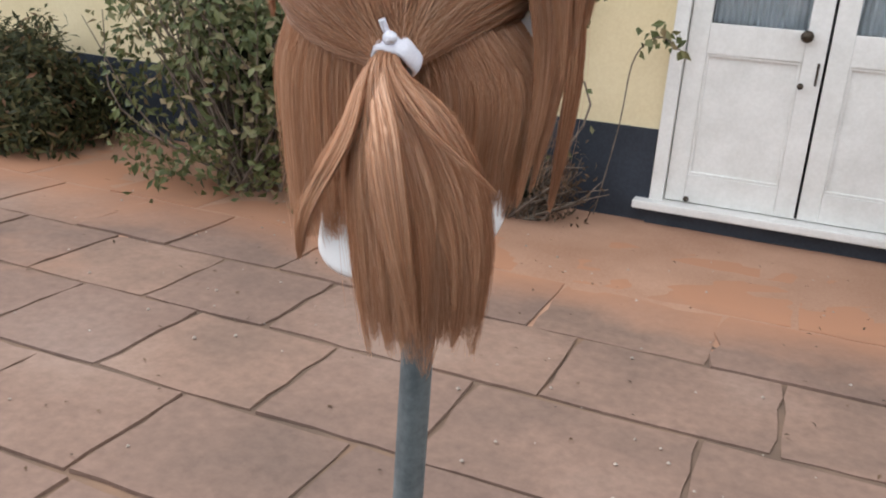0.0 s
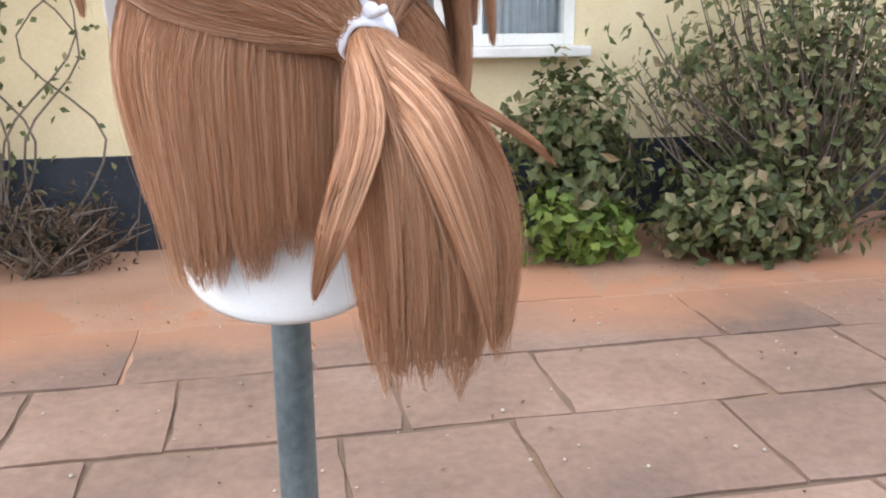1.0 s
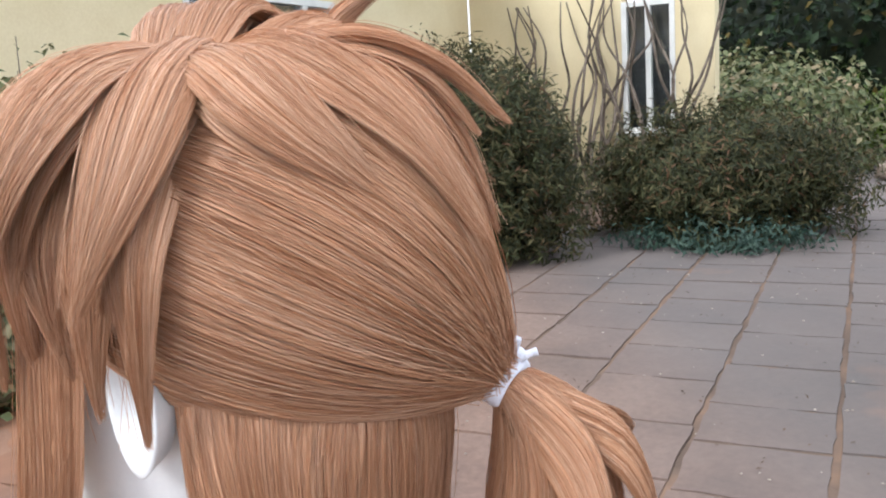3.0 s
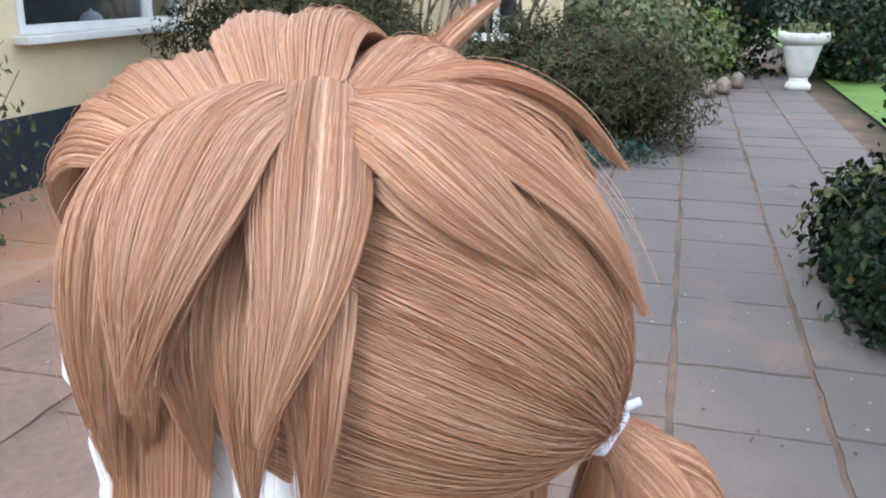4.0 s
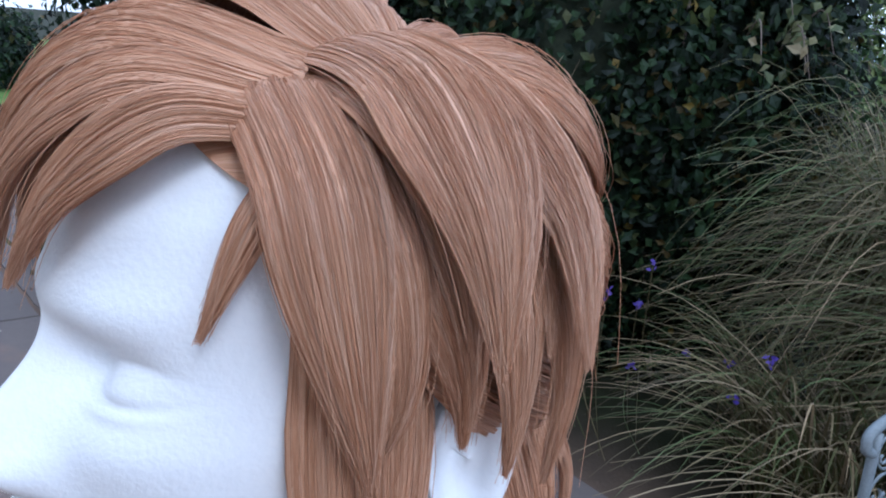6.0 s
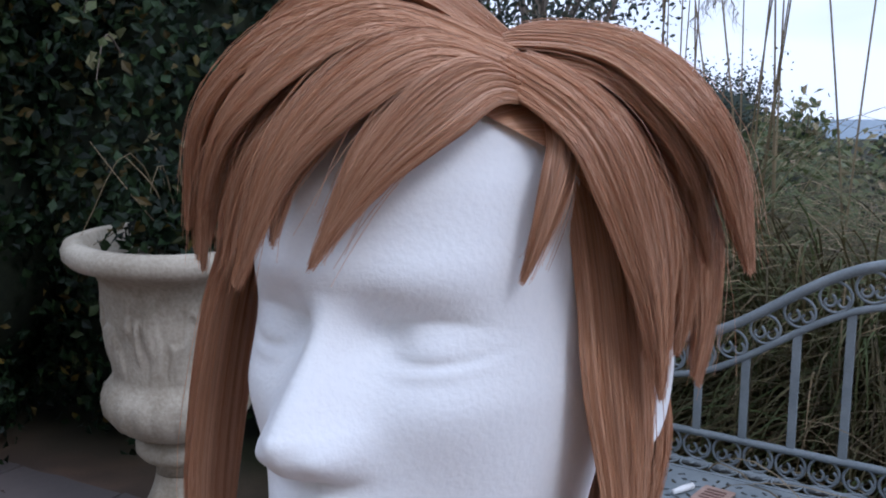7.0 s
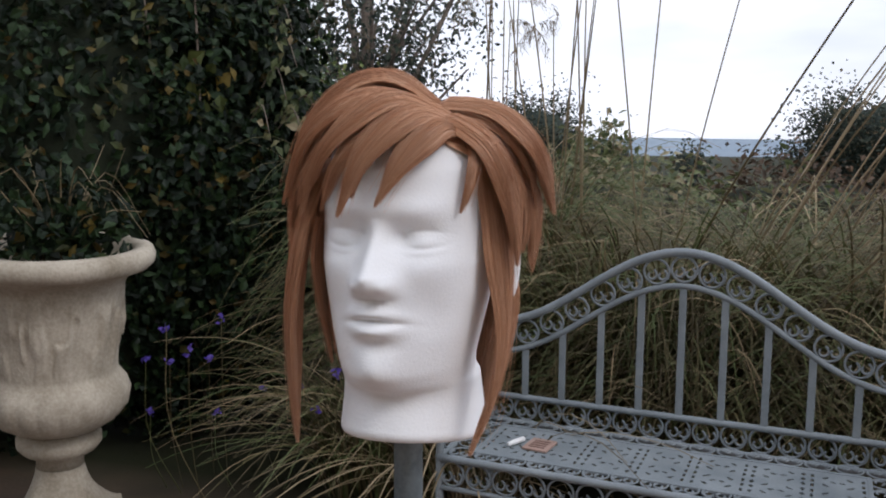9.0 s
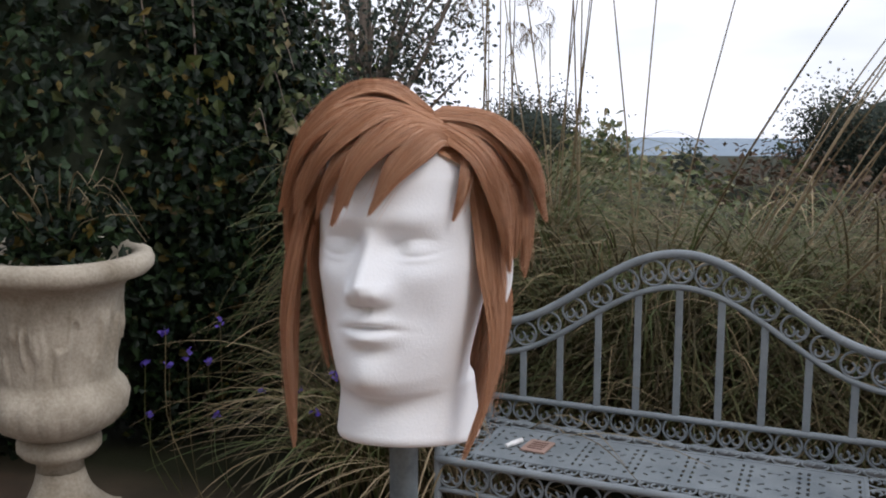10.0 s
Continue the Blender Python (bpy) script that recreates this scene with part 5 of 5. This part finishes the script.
def cap():
    """The close-lying hair: a shell over the head, with strands drawn back into the tie."""
    rng = np.random.default_rng(101)
    A, B = 96, 40
    az = np.linspace(0, 360, A, endpoint=False)

    def low(az):
        d = np.abs((az + 180) % 360 - 180)
        return np.interp(d, [0, 30, 55, 75, 95, 130, 180], [47, 44, 30, 2, -24, -42, -38])

    lo = low(az)
    uv, v = [], []
    for j in range(B):
        el = lo + (90 - lo) * (j / (B - 1)) ** 0.9
        v.append(cap_point(az, np.minimum(el, 89.5)))
    v = np.concatenate(v)
    # streaks run towards the tie
    axis = unit(TIE - CAP_C)
    e1 = unit(np.cross(axis, [0, 0, 1.0]))
    e2 = np.cross(axis, e1)
    rel = unit(v - CAP_C)
    uv = np.stack([np.arctan2(rel @ e2, rel @ e1) * 4.5, np.arccos(np.clip(rel @ axis, -1, 1))], -1)
    idx = np.arange(A * B).reshape(B, A)
    q = np.stack([idx[:-1], np.roll(idx[:-1], -1, 1), np.roll(idx[1:], -1, 1), idx[1:]], -1).reshape(-1, 4)
    mesh_object("cap_shell", v, q, M_HAIR, WIG, "", True, uv)
    # swept strands, laid in flat bunches of slightly different height
    def swept(name, n, az_range, el_range, seed, lift):
        r = np.random.default_rng(seed)
        a = r.uniform(*az_range, n)
        e = r.uniform(*el_range, n)
        tied = r.random(n) < 0.7
        e = np.where(tied, np.round(e / 8) * 8 + 3 * np.sin(np.round(a / 6) * 2.1) + r.normal(0, 1.5, n), e)
        bunch = np.where(tied, np.round(a / 6) * 6 + r.normal(0, 1.3, n), a)
        root = cap_point(bunch, np.maximum(e, low(bunch) + 2), 1.0)
        m = 16
        s = np.linspace(0, 1, m)
        d0, d1 = (root - CAP_C) / CAP_R, np.tile((TIE - CAP_C) / CAP_R, (n, 1))
        l1 = np.linalg.norm(d1, axis=1, keepdims=True)
        d1 = d1 + r.normal(0, 0.040, (n, 3))
        u0, u1 = unit(d0), unit(d1)
        om = np.arccos(np.clip((u0 * u1).sum(-1), -1, 0.9999))[:, None, None]
        ss = s[None, :, None]
        path = (np.sin((1 - ss) * om) * u0[:, None] + np.sin(ss * om) * u1[:, None]) / np.sin(om)
        cell = (np.round(a / 6).astype(int) * 31 + np.round(e / 11).astype(int) * 17) % 97
        h = lift + r.uniform(0, 0.046, 97)[cell][:, None] * np.sin(np.pi * s) ** 0.6 + 0.012 * np.abs(np.sin(np.radians(bunch) * 18 + e * 0.13))[:, None] * np.sin(np.pi * s) + r.uniform(0, 0.008, (n, 1))
        k = 1 + h + (l1 - 1.0) * s ** 5
        pts = CAP_C + CAP_R * path * k[..., None]
        pts += r.normal(0, 0.0012, (n, 1, 3)) * np.sin(np.pi * s)[None, :, None]
        sv, sf = tubes(pts, STRAND * 1.15, 3)
        su = np.repeat(np.stack([np.repeat((r.uniform(0, 40, 97)[cell])[:, None] + r.normal(0, 0.06, (n, 1)), m, 1), np.tile(s, (n, 1))], -1).reshape(-1, 2), 3, 0)
        mesh_object(name, sv, sf, M_HAIR, WIG, "", True, su)
    swept("swept_side_hair", 6800, (72, 165), (-41, 66), 111, 0.004)
    swept("swept_side_hair", 5400, (195, 290), (-41, 66), 112, 0.004)
    swept("swept_back_hair", 3800, (140, 230), (-36, 75), 113, 0.006)


cap()


def curtain():
    """Loose straight hair hanging below the tie, round the nape from ear to ear."""
    rng = np.random.default_rng(121)
    k = 0
    for az in np.arange(112, 250, 5.0):
        for layer in range(2):
            a = az + (2.5 if layer else 0) + rng.normal(0, 1.2)
            left = a < 180
            low_a = a + max(0.0, 150 - a) * 0.62 if left else a - max(0.0, a - 225) * 0.1
            rad = np.radians(low_a)
            z = (1.074 if left else 1.086) + rng.normal(0, 0.011) + 0.012 * layer + (0.02 if left and a < 125 else 0.0)
            z += 0.032 * min(1.0, max(0.0, (a - 215) / 40.0))
            x = -math.sin(rad) * (0.086 - 0.006 * layer if left else 0.098 - 0.008 * layer)
            tip = np.array([x, -0.018 + math.cos(rad) * (0.092 - 0.012 * layer), z])
            el = (-34.0 if layer == 0 else -37.0) + 14.0 * max(0.0, (abs(a - 187) - 50) / 45.0)
            root = cap_point(np.array(a), np.array(el), np.array(0.96))
            am = np.radians(a + max(0.0, 150 - a) * 0.25)
            mid = np.array([-math.sin(am) * ((0.093 if left else 0.105) - 0.008 * layer), -0.02 + math.cos(am) * (0.106 - 0.01 * layer), 1.180])
            low = mid * [0.5, 0.5, 0.42] + tip * [0.5, 0.5, 0.58]
            lock("hanging_lock", [root, mid, low, tip], 0.0120, 0.003, 240, 300 + k, 0.95, "", None, 0.45, 0.12, 0.6, 2.4, None, 0.84, 0.24)
            k += 1


curtain()


def ponytail():
    t = TIE
    start = t + np.array([-0.001, 0.014, 0.003])
    rng = np.random.default_rng(151)
    mid_axis, k = (0.070, -0.158), 0
    for ring, count, width in ((1.0, 17, 0.0165), (0.62, 10, 0.016), (0.25, 4, 0.016)):
        for i in range(count):
            a = 2 * math.pi * (i + rng.uniform(-0.2, 0.2)) / count
            d = np.array([math.cos(a), math.sin(a)])
            at = lambda cx, cy, rx, ry, z: np.array([cx + rx * ring * d[0], cy + ry * ring * d[1], z])
            a0 = at(0.041, -0.161, 0.008, 0.006, 1.189)
            a1 = at(0.057, -0.170, 0.026, 0.019, 1.154)
            a2 = at(0.067, -0.166, 0.036, 0.027, 1.110)
            tip = at(0.070, -0.158, 0.031, 0.022, 1.038 + rng.normal(0, 0.007) + 0.006 * d[0])
            lock("ponytail_lock", [start, a0, a1, a2, tip], width, 0.004, 300, 500 + k, 0.2, "", None, 0.32, 0.045, 0.6, 1.5, mid_axis, 0.9, 0.2)
            k += 1
    # the two lighter flyaway locks at the sides and the pale middle one
    lock("ponytail_lock", [start, t + np.array([-0.006, -0.013, -0.008]), (0.032, -0.188, 1.160), (0.018, -0.202, 1.122), (0.009, -0.194, 1.088)], 0.0135, 0.005, 240, 620, 0.35, "", None, 0.7, 0.06, 0.45, 1.0, mid_axis)
    lock("ponytail_lock", [start, t + np.array([0.008, -0.013, -0.006]), (0.076, -0.190, 1.172), (0.102, -0.195, 1.156), (0.118, -0.188, 1.142)], 0.0028, 0.0015, 80, 621, 0.4, "", None, 0.7, 0.06)
    lock("ponytail_lock", [start, t + np.array([0.001, -0.016, -0.008]), (0.060, -0.202, 1.160), (0.076, -0.212, 1.112), (0.086, -0.204, 1.062)], 0.0120, 0.004, 200, 622, 0.35, "", None, 0.7, 0.06, 0.45, 1.0, mid_axis)


ponytail()


def hair_tie():
    t = thing("hair_tie", "white elastic hair tie with a small knot", "hair tie", tuple(TIE))
    ax = unit(np.array([0.05, -0.78, -0.62]))
    e1 = unit(np.cross(ax, [0, 0, 1.0]))
    e2 = np.cross(ax, e1)
    seg, rows = 72, 14
    v = []
    for i in range(rows):
        th = 2 * math.pi * i / rows
        for k in range(seg):
            a = 2 * math.pi * k / seg
            pleat = 1 + 0.05 * math.sin(a * 13 + 1.5 * math.sin(th))
            r = 0.0118 + 0.0024 * math.cos(th) * pleat + 0.0006 * math.sin(a * 5)
            h = 0.0070 * math.sin(th) + 0.0012 * math.sin(a * 2)
            v.append(ax * h + (e1 * math.cos(a) + e2 * math.sin(a)) * r)
    f = [(i * seg + k, i * seg + (k + 1) % seg, ((i + 1) % rows) * seg + (k + 1) % seg, ((i + 1) % rows) * seg + k) for i in range(rows) for k in range(seg)]
    mesh_object("band", np.array(v), f, M_TIE, t, "", True)
    up = e2 if e2[2] > 0 else -e2
    kn = up * 0.0145
    for j, (d1, d2, ln) in enumerate(((0.003, -0.0015, 0.0085), (-0.003, 0.002, 0.006))):
        tube_object("knot_end", [kn + ax * d2, kn + up * 0.003 + e1 * d1 + ax * d2 * 2, kn + up * ln + e1 * d1 * 1.5 + ax * d2 * 3], 0.0021, M_TIE, t, 8, 8)
    bm = bmesh.new()
    bmesh.ops.create_icosphere(bm, subdivisions=2, radius=0.0042, matrix=Matrix.Translation(kn))
    part("knot", bm, M_TIE, t, "", True)


hair_tie()

LOCKS = [
    # big layered locks on the head's left side
    ("side_lock", [(-0.034, -0.020, 1.354), (-0.078, -0.018, 1.346), (-0.110, -0.016, 1.313), (-0.123, -0.013, 1.266)], 0.0270, 0.006, 400, 1.05),
    ("side_lock", [(-0.028, -0.040, 1.356), (-0.068, -0.054, 1.340), (-0.099, -0.062, 1.305), (-0.118, -0.055, 1.259)], 0.0215, 0.006, 340, 1.0),
    ("side_lock", [(-0.046, 0.020, 1.340), (-0.079, 0.023, 1.317), (-0.095, 0.021, 1.273), (-0.098, 0.013, 1.222)], 0.0205, 0.005, 340, 1.0),
    ("side_lock", [(-0.060, 0.008, 1.330), (-0.090, 0.006, 1.295), (-0.094, 0.002, 1.255), (-0.084, 0.006, 1.222)], 0.0150, 0.005, 200, 0.80),
    ("side_lock", [(-0.070, -0.010, 1.322), (-0.094, -0.014, 1.285), (-0.098, -0.020, 1.258), (-0.095, -0.024, 1.229)], 0.0170, 0.005, 220, 0.80),
    ("side_lock", [(-0.066, -0.036, 1.322), (-0.094, -0.040, 1.285), (-0.100, -0.042, 1.250), (-0.099, -0.041, 1.216)], 0.0170, 0.005, 220, 0.80),
    ("side_lock", [(-0.062, -0.056, 1.320), (-0.094, -0.064, 1.285), (-0.100, -0.066, 1.250), (-0.097, -0.062, 1.206)], 0.0140, 0.005, 180, 0.80),
    # long locks before the ears
    ("face_lock", [(-0.070, 0.004, 1.300), (-0.081, 0.006, 1.250), (-0.087, 0.010, 1.185), (-0.084, 0.030, 1.122), (-0.069, 0.054, 1.070)], 0.0255, 0.006, 260, 0.60),
    ("face_lock", [(0.068, 0.022, 1.300), (0.085, 0.030, 1.250), (0.092, 0.038, 1.185), (0.086, 0.050, 1.122), (0.079, 0.060, 1.068)], 0.0320, 0.007, 280, 0.65),
    # thin spike on the forehead
    ("fringe_lock", [(-0.056, 0.016, 1.332), (-0.066, 0.034, 1.312), (-0.0655, 0.046, 1.290), (-0.060, 0.053, 1.268)], 0.0058, 0.003, 110, 0.80),
    # fringe swept across to the head's right
    ("fringe_lock", [(-0.050, 0.030, 1.338), (-0.040, 0.057, 1.334), (-0.022, 0.081, 1.310), (-0.003, 0.093, 1.274)], 0.0150, 0.005, 260, 0.60),
    ("fringe_lock", [(-0.045, 0.020, 1.345), (-0.020, 0.061, 1.345), (0.008, 0.087, 1.314), (0.028, 0.093, 1.265)], 0.0170, 0.005, 280, 0.55),
    ("fringe_lock", [(-0.040, 0.010, 1.350), (0.000, 0.054, 1.357), (0.038, 0.077, 1.325), (0.061, 0.072, 1.285)], 0.0185, 0.005, 270, 0.55),
    ("fringe_lock", [(-0.034, -0.002, 1.354), (0.020, 0.040, 1.360), (0.064, 0.058, 1.330), (0.093, 0.046, 1.276)], 0.0200, 0.006, 290, 0.50),
    ("fringe_lock", [(-0.032, 0.006, 1.348), (0.020, 0.052, 1.346), (0.058, 0.061, 1.310), (0.080, 0.050, 1.270)], 0.0160, 0.005, 230, 0.60),
    ("fringe_lock", [(-0.030, 0.018, 1.343), (0.004, 0.060, 1.336), (0.030, 0.076, 1.310), (0.046, 0.072, 1.276)], 0.0160, 0.005, 220, 0.60),
    ("fringe_lock", [(-0.042, 0.024, 1.338), (-0.008, 0.064, 1.330), (0.012, 0.080, 1.305), (0.020, 0.083, 1.279)], 0.0085, 0.003, 120, 0.60),
    ("fringe_lock", [(-0.036, 0.018, 1.342), (0.010, 0.062, 1.333), (0.036, 0.076, 1.305), (0.050, 0.072, 1.268)], 0.0080, 0.003, 110, 0.60),
    ("fringe_lock", [(-0.030, 0.010, 1.346), (0.026, 0.056, 1.338), (0.058, 0.066, 1.306), (0.073, 0.060, 1.262)], 0.0080, 0.003, 110, 0.60),
    ("fringe_lock", [(-0.030, 0.000, 1.350), (0.036, 0.044, 1.348), (0.074, 0.050, 1.312), (0.094, 0.040, 1.262)], 0.0090, 0.003, 120, 0.60),
    # crown and right side
    ("crown_lock", [(-0.026, -0.018, 1.357), (0.025, 0.010, 1.377), (0.078, 0.018, 1.342), (0.112, 0.014, 1.268)], 0.0240, 0.007, 330, 0.45),
    ("crown_lock", [(-0.022, -0.034, 1.357), (0.025, -0.022, 1.379), (0.080, -0.026, 1.345), (0.121, -0.026, 1.268)], 0.0240, 0.007, 330, 0.45),
    ("crown_lock", [(-0.010, -0.048, 1.357), (0.040, -0.060, 1.368), (0.083, -0.072, 1.330), (0.110, -0.076, 1.262)], 0.0230, 0.006, 300, 0.55),
    ("side_lock", [(0.066, 0.006, 1.332), (0.096, 0.006, 1.290), (0.106, 0.006, 1.255), (0.104, 0.010, 1.215)], 0.0180, 0.005, 220, 0.80),
    ("side_lock", [(0.066, -0.034, 1.328), (0.098, -0.042, 1.288), (0.110, -0.048, 1.250), (0.113, -0.050, 1.200)], 0.0180, 0.005, 220, 0.80),
    ("side_lock", [(0.060, -0.066, 1.320), (0.092, -0.078, 1.285), (0.108, -0.082, 1.245), (0.116, -0.082, 1.190)], 0.0180, 0.005, 220, 0.80),
    ("side_lock", [(0.074, -0.020, 1.290), (0.097, -0.034, 1.240), (0.103, -0.044, 1.185), (0.094, -0.050, 1.110)], 0.0210, 0.005, 260, 0.80),
    ("side_lock", [(0.070, -0.050, 1.290), (0.094, -0.064, 1.240), (0.102, -0.072, 1.185), (0.094, -0.076, 1.105)], 0.0200, 0.005, 240, 0.80),
    # back of the crown
    ("back_lock", [(-0.018, -0.046, 1.358), (-0.026, -0.094, 1.353), (-0.020, -0.140, 1.320), (-0.008, -0.167, 1.273)], 0.0200, 0.006, 300, 0.50),
    ("back_lock", [(-0.026, -0.040, 1.358), (-0.052, -0.082, 1.347), (-0.050, -0.118, 1.317), (-0.022, -0.146, 1.278)], 0.0200, 0.005, 280, 0.55),
    ("back_lock", [(0.000, -0.048, 1.358), (0.026, -0.088, 1.360), (0.046, -0.124, 1.345), (0.061, -0.152, 1.316)], 0.0120, 0.005, 190, 0.60),
    ("back_lock", [(0.010, -0.048, 1.358), (0.046, -0.092, 1.348), (0.064, -0.122, 1.310), (0.070, -0.140, 1.262)], 0.0210, 0.005, 260, 0.55),
    ("back_lock", [(-0.010, -0.056, 1.354), (0.006, -0.108, 1.344), (0.020, -0.138, 1.305), (0.030, -0.148, 1.258)], 0.0200, 0.005, 240, 0.60),
    ("spike", [(0.034, -0.056, 1.350), (0.046, -0.066, 1.364), (0.058, -0.077, 1.378), (0.072, -0.089, 1.390)], 0.0110, 0.005, 150, 0.95),
    ("spike", [(0.000, -0.030, 1.358), (0.022, -0.022, 1.370), (0.040, -0.016, 1.377), (0.056, -0.012, 1.380)], 0.0120, 0.005, 150, 0.80),
]
for i, (nm, ctrl, wd, th, count, rt) in enumerate(LOCKS):
    root = CAP_C + (np.array(ctrl[0]) - CAP_C) * (0.93 if nm in ("fringe_lock", "crown_lock", "back_lock") else 0.90)
    first = [tuple(root), *ctrl] if nm in ("side_lock", "face_lock") else [tuple(root), *ctrl[1:]]
    broad_leaf = nm == "side_lock" and i < 3
    lock(nm, first, wd, th, int(count * 2.6), 700 + i, rt * 0.85, "", None, 0.85 if broad_leaf else 1.0, 0.09, 0.58 if broad_leaf else 0.45)
    if i < 2 or nm == "back_lock":
        # shorter hair filling the space under the outer lock
        under = [tuple(CAP_C + (np.array(p) - CAP_C) * k) for p, k in zip(first, (0.95, 0.94, 0.93, 0.90, 0.88))]
        lock("under_lock", under, wd * 1.05, th, int(count * 1.2), 800 + i, rt * 0.85)


# ---- fallen bits and pieces on the paving ----
def litter():
    rng = np.random.default_rng(131)
    t = thing("fallen_leaves", "dry fallen leaves and crumbs scattered on the paving", "leaves", (0, 0, 0), kind="stuff")
    n = 760
    pts = np.stack([rng.uniform(-3.2, 7, n), rng.uniform(-1.6, 3.7, n), np.full(n, 0.006)], 1)
    v, f = leaves(pts, np.tile([0, 0, 3.0], (n, 1)), 0.022, 0.010, rng, 0.0)
    mesh_object("dry_leaves", v, f, M_BROWN, t)
    n = 700
    pts = np.stack([rng.uniform(-3, 7, n), rng.uniform(-1.6, 3.7, n), np.full(n, 0.004)], 1)
    pts[:90] = np.stack([rng.normal(2.63, 0.11, 90), rng.normal(0.66, 0.08, 90), np.full(90, 0.006)], 1)
    verts, faces = [], []
    for p in pts:
        r = rng.uniform(0.003, 0.009)
        b = len(verts)
        verts += [tuple(p + np.array(o) * r) for o in ((1, 0, 0), (0, 1.1, 0), (-0.9, 0, 0), (0, -1, 0), (0.1, 0, 0.8), (0, 0, -0.5))]
        faces += [(b, b + 1, b + 4), (b + 1, b + 2, b + 4), (b + 2, b + 3, b + 4), (b + 3, b, b + 4)]
    mesh_object("pebbles", verts, faces, M_PEBBLE, t)


litter()


def sand_drift():
    """Orange sand washed over the flags along the house."""
    nx, ny = 150, 40
    v = []
    for j in range(ny):
        for i in range(nx):
            x, y = -5.0 + 12.2 * i / (nx - 1), 2.1 + 1.95 * j / (ny - 1)
            s = noise.noise(Vector((x * 0.9, y * 1.3, 2.0))) + 0.5 * noise.noise(Vector((x * 3.1, y * 3.1, 5.0)))
            v.append((x, y, -0.016 + 0.020 * min(1.0, max(0.0, (y - 2.1) / 1.6)) + 0.004 * s + 0.002 * noise.noise(Vector((x * 14, y * 14, 1)))))
    f = [(j * nx + i, j * nx + i + 1, (j + 1) * nx + i + 1, (j + 1) * nx + i) for j in range(ny - 1) for i in range(nx - 1)]
    tagged(mesh_object("sand_drift", v, f, M_SAND, None, "", True), "orange sand washed over the paving along the house", "sand", kind="stuff")


sand_drift()


def joint_filling():
    """Sandy soil swept into the joints, almost level with the flags."""
    nx, ny = 330, 105
    v = []
    for j in range(ny):
        for i in range(nx):
            x, y = -5.0 + 19.2 * i / (nx - 1), -1.8 + 5.8 * j / (ny - 1)
            v.append((x, y, -0.0105 + 0.004 * noise.noise(Vector((x * 2.3, y * 2.3, 9.0))) + 0.002 * noise.noise(Vector((x * 9, y * 9, 4.0)))))
    f = [(j * nx + i, j * nx + i + 1, (j + 1) * nx + i + 1, (j + 1) * nx + i) for j in range(ny - 1) for i in range(nx - 1)]
    tagged(mesh_object("joint_sand", v, f, M_BED, None, "", True), "sandy soil filling the joints of the paving", "sand", kind="stuff")


joint_filling()


# ---- paving flags, laid in rows with staggered joints ----
def paving():
    rng = random.Random(141)
    pv = thing("pavement", "worn reddish concrete paving flags with sandy joints", "paving", kind="structure")
    row_y = [-1.80, -1.28, -0.74, -0.23, 0.275, 0.80, 1.27, 1.79, 2.31, 2.85, 3.41, 3.98]
    # where the cross joints lie in each row; elsewhere the flags run on at their usual length
    cross = [[0.1], [0.33, 0.86, 1.40], [1.81, 2.36, 2.86, 3.62, 4.09, 4.60, 5.08], [2.40, 2.84, 3.25, 3.78, 4.33, 5.0], [1.93, 2.46, 2.96, 3.51, 3.98, 4.47],
             [0.98, 1.52, 2.03, 2.65, 3.20], [-1.05, -0.55, 0.14, 0.67, 1.35, 1.87], [-1.36, -0.82, -0.35, 0.35, 0.88, 1.56, 2.10, 2.84], [-0.55, 0.1, 1.68, 2.18, 2.68], [0.36], [0.2]]
    meshes = []
    for k in range(10):
        bm = bmesh.new()
        r2 = random.Random(900 + k)
        bmesh.ops.create_grid(bm, x_segments=5, y_segments=5, size=0.5)
        for v in bm.verts:
            v.co.x += r2.uniform(-0.016, 0.010)
            v.co.y += r2.uniform(-0.016, 0.010)
            v.co.z += r2.uniform(-0.0015, 0.0015)
            if abs(v.co.x) > 0.47 or abs(v.co.y) > 0.47:
                v.co.z -= 0.002
        edge = [e for e in bm.edges if e.is_boundary]
        ext = bmesh.ops.extrude_edge_only(bm, edges=edge)
        for v in [g for g in ext["geom"] if isinstance(g, bmesh.types.BMVert)]:
            v.co.z -= 0.03
            v.co.x *= 1.008
            v.co.y *= 1.008
        me = bpy.data.meshes.new("flag")
        bm.to_mesh(me)
        bm.free()
        me.materials.append(M_SLAB)
        meshes.append(me)
    for r in range(len(row_y) - 1):
        y0, y1 = row_y[r], row_y[r + 1]
        joints = list(cross[r])
        while joints[0] > -4.4:
            joints.insert(0, joints[0] - 0.54 + rng.uniform(-0.04, 0.04))
        while joints[-1] < (14.2 if y0 < 0.2 else 7.2):
            joints.append(joints[-1] + 0.53 + rng.uniform(-0.04, 0.04))
        for x, x_next in zip(joints, joints[1:]):
            ln = x_next - x
            gap = rng.uniform(0.012, 0.026)
            ob = new("flag", rng.choice(meshes))
            ob.parent = pv
            ob.matrix_world = pose(x + ln / 2, (y0 + y1) / 2, rng.uniform(-0.004, 0.002), rng.uniform(-0.3, 0.3), rng.uniform(-0.3, 0.3), rng.uniform(-0.5, 0.5)) @ Matrix.Diagonal((ln - gap, y1 - y0 - gap - 0.004, 1, 1))


paving()
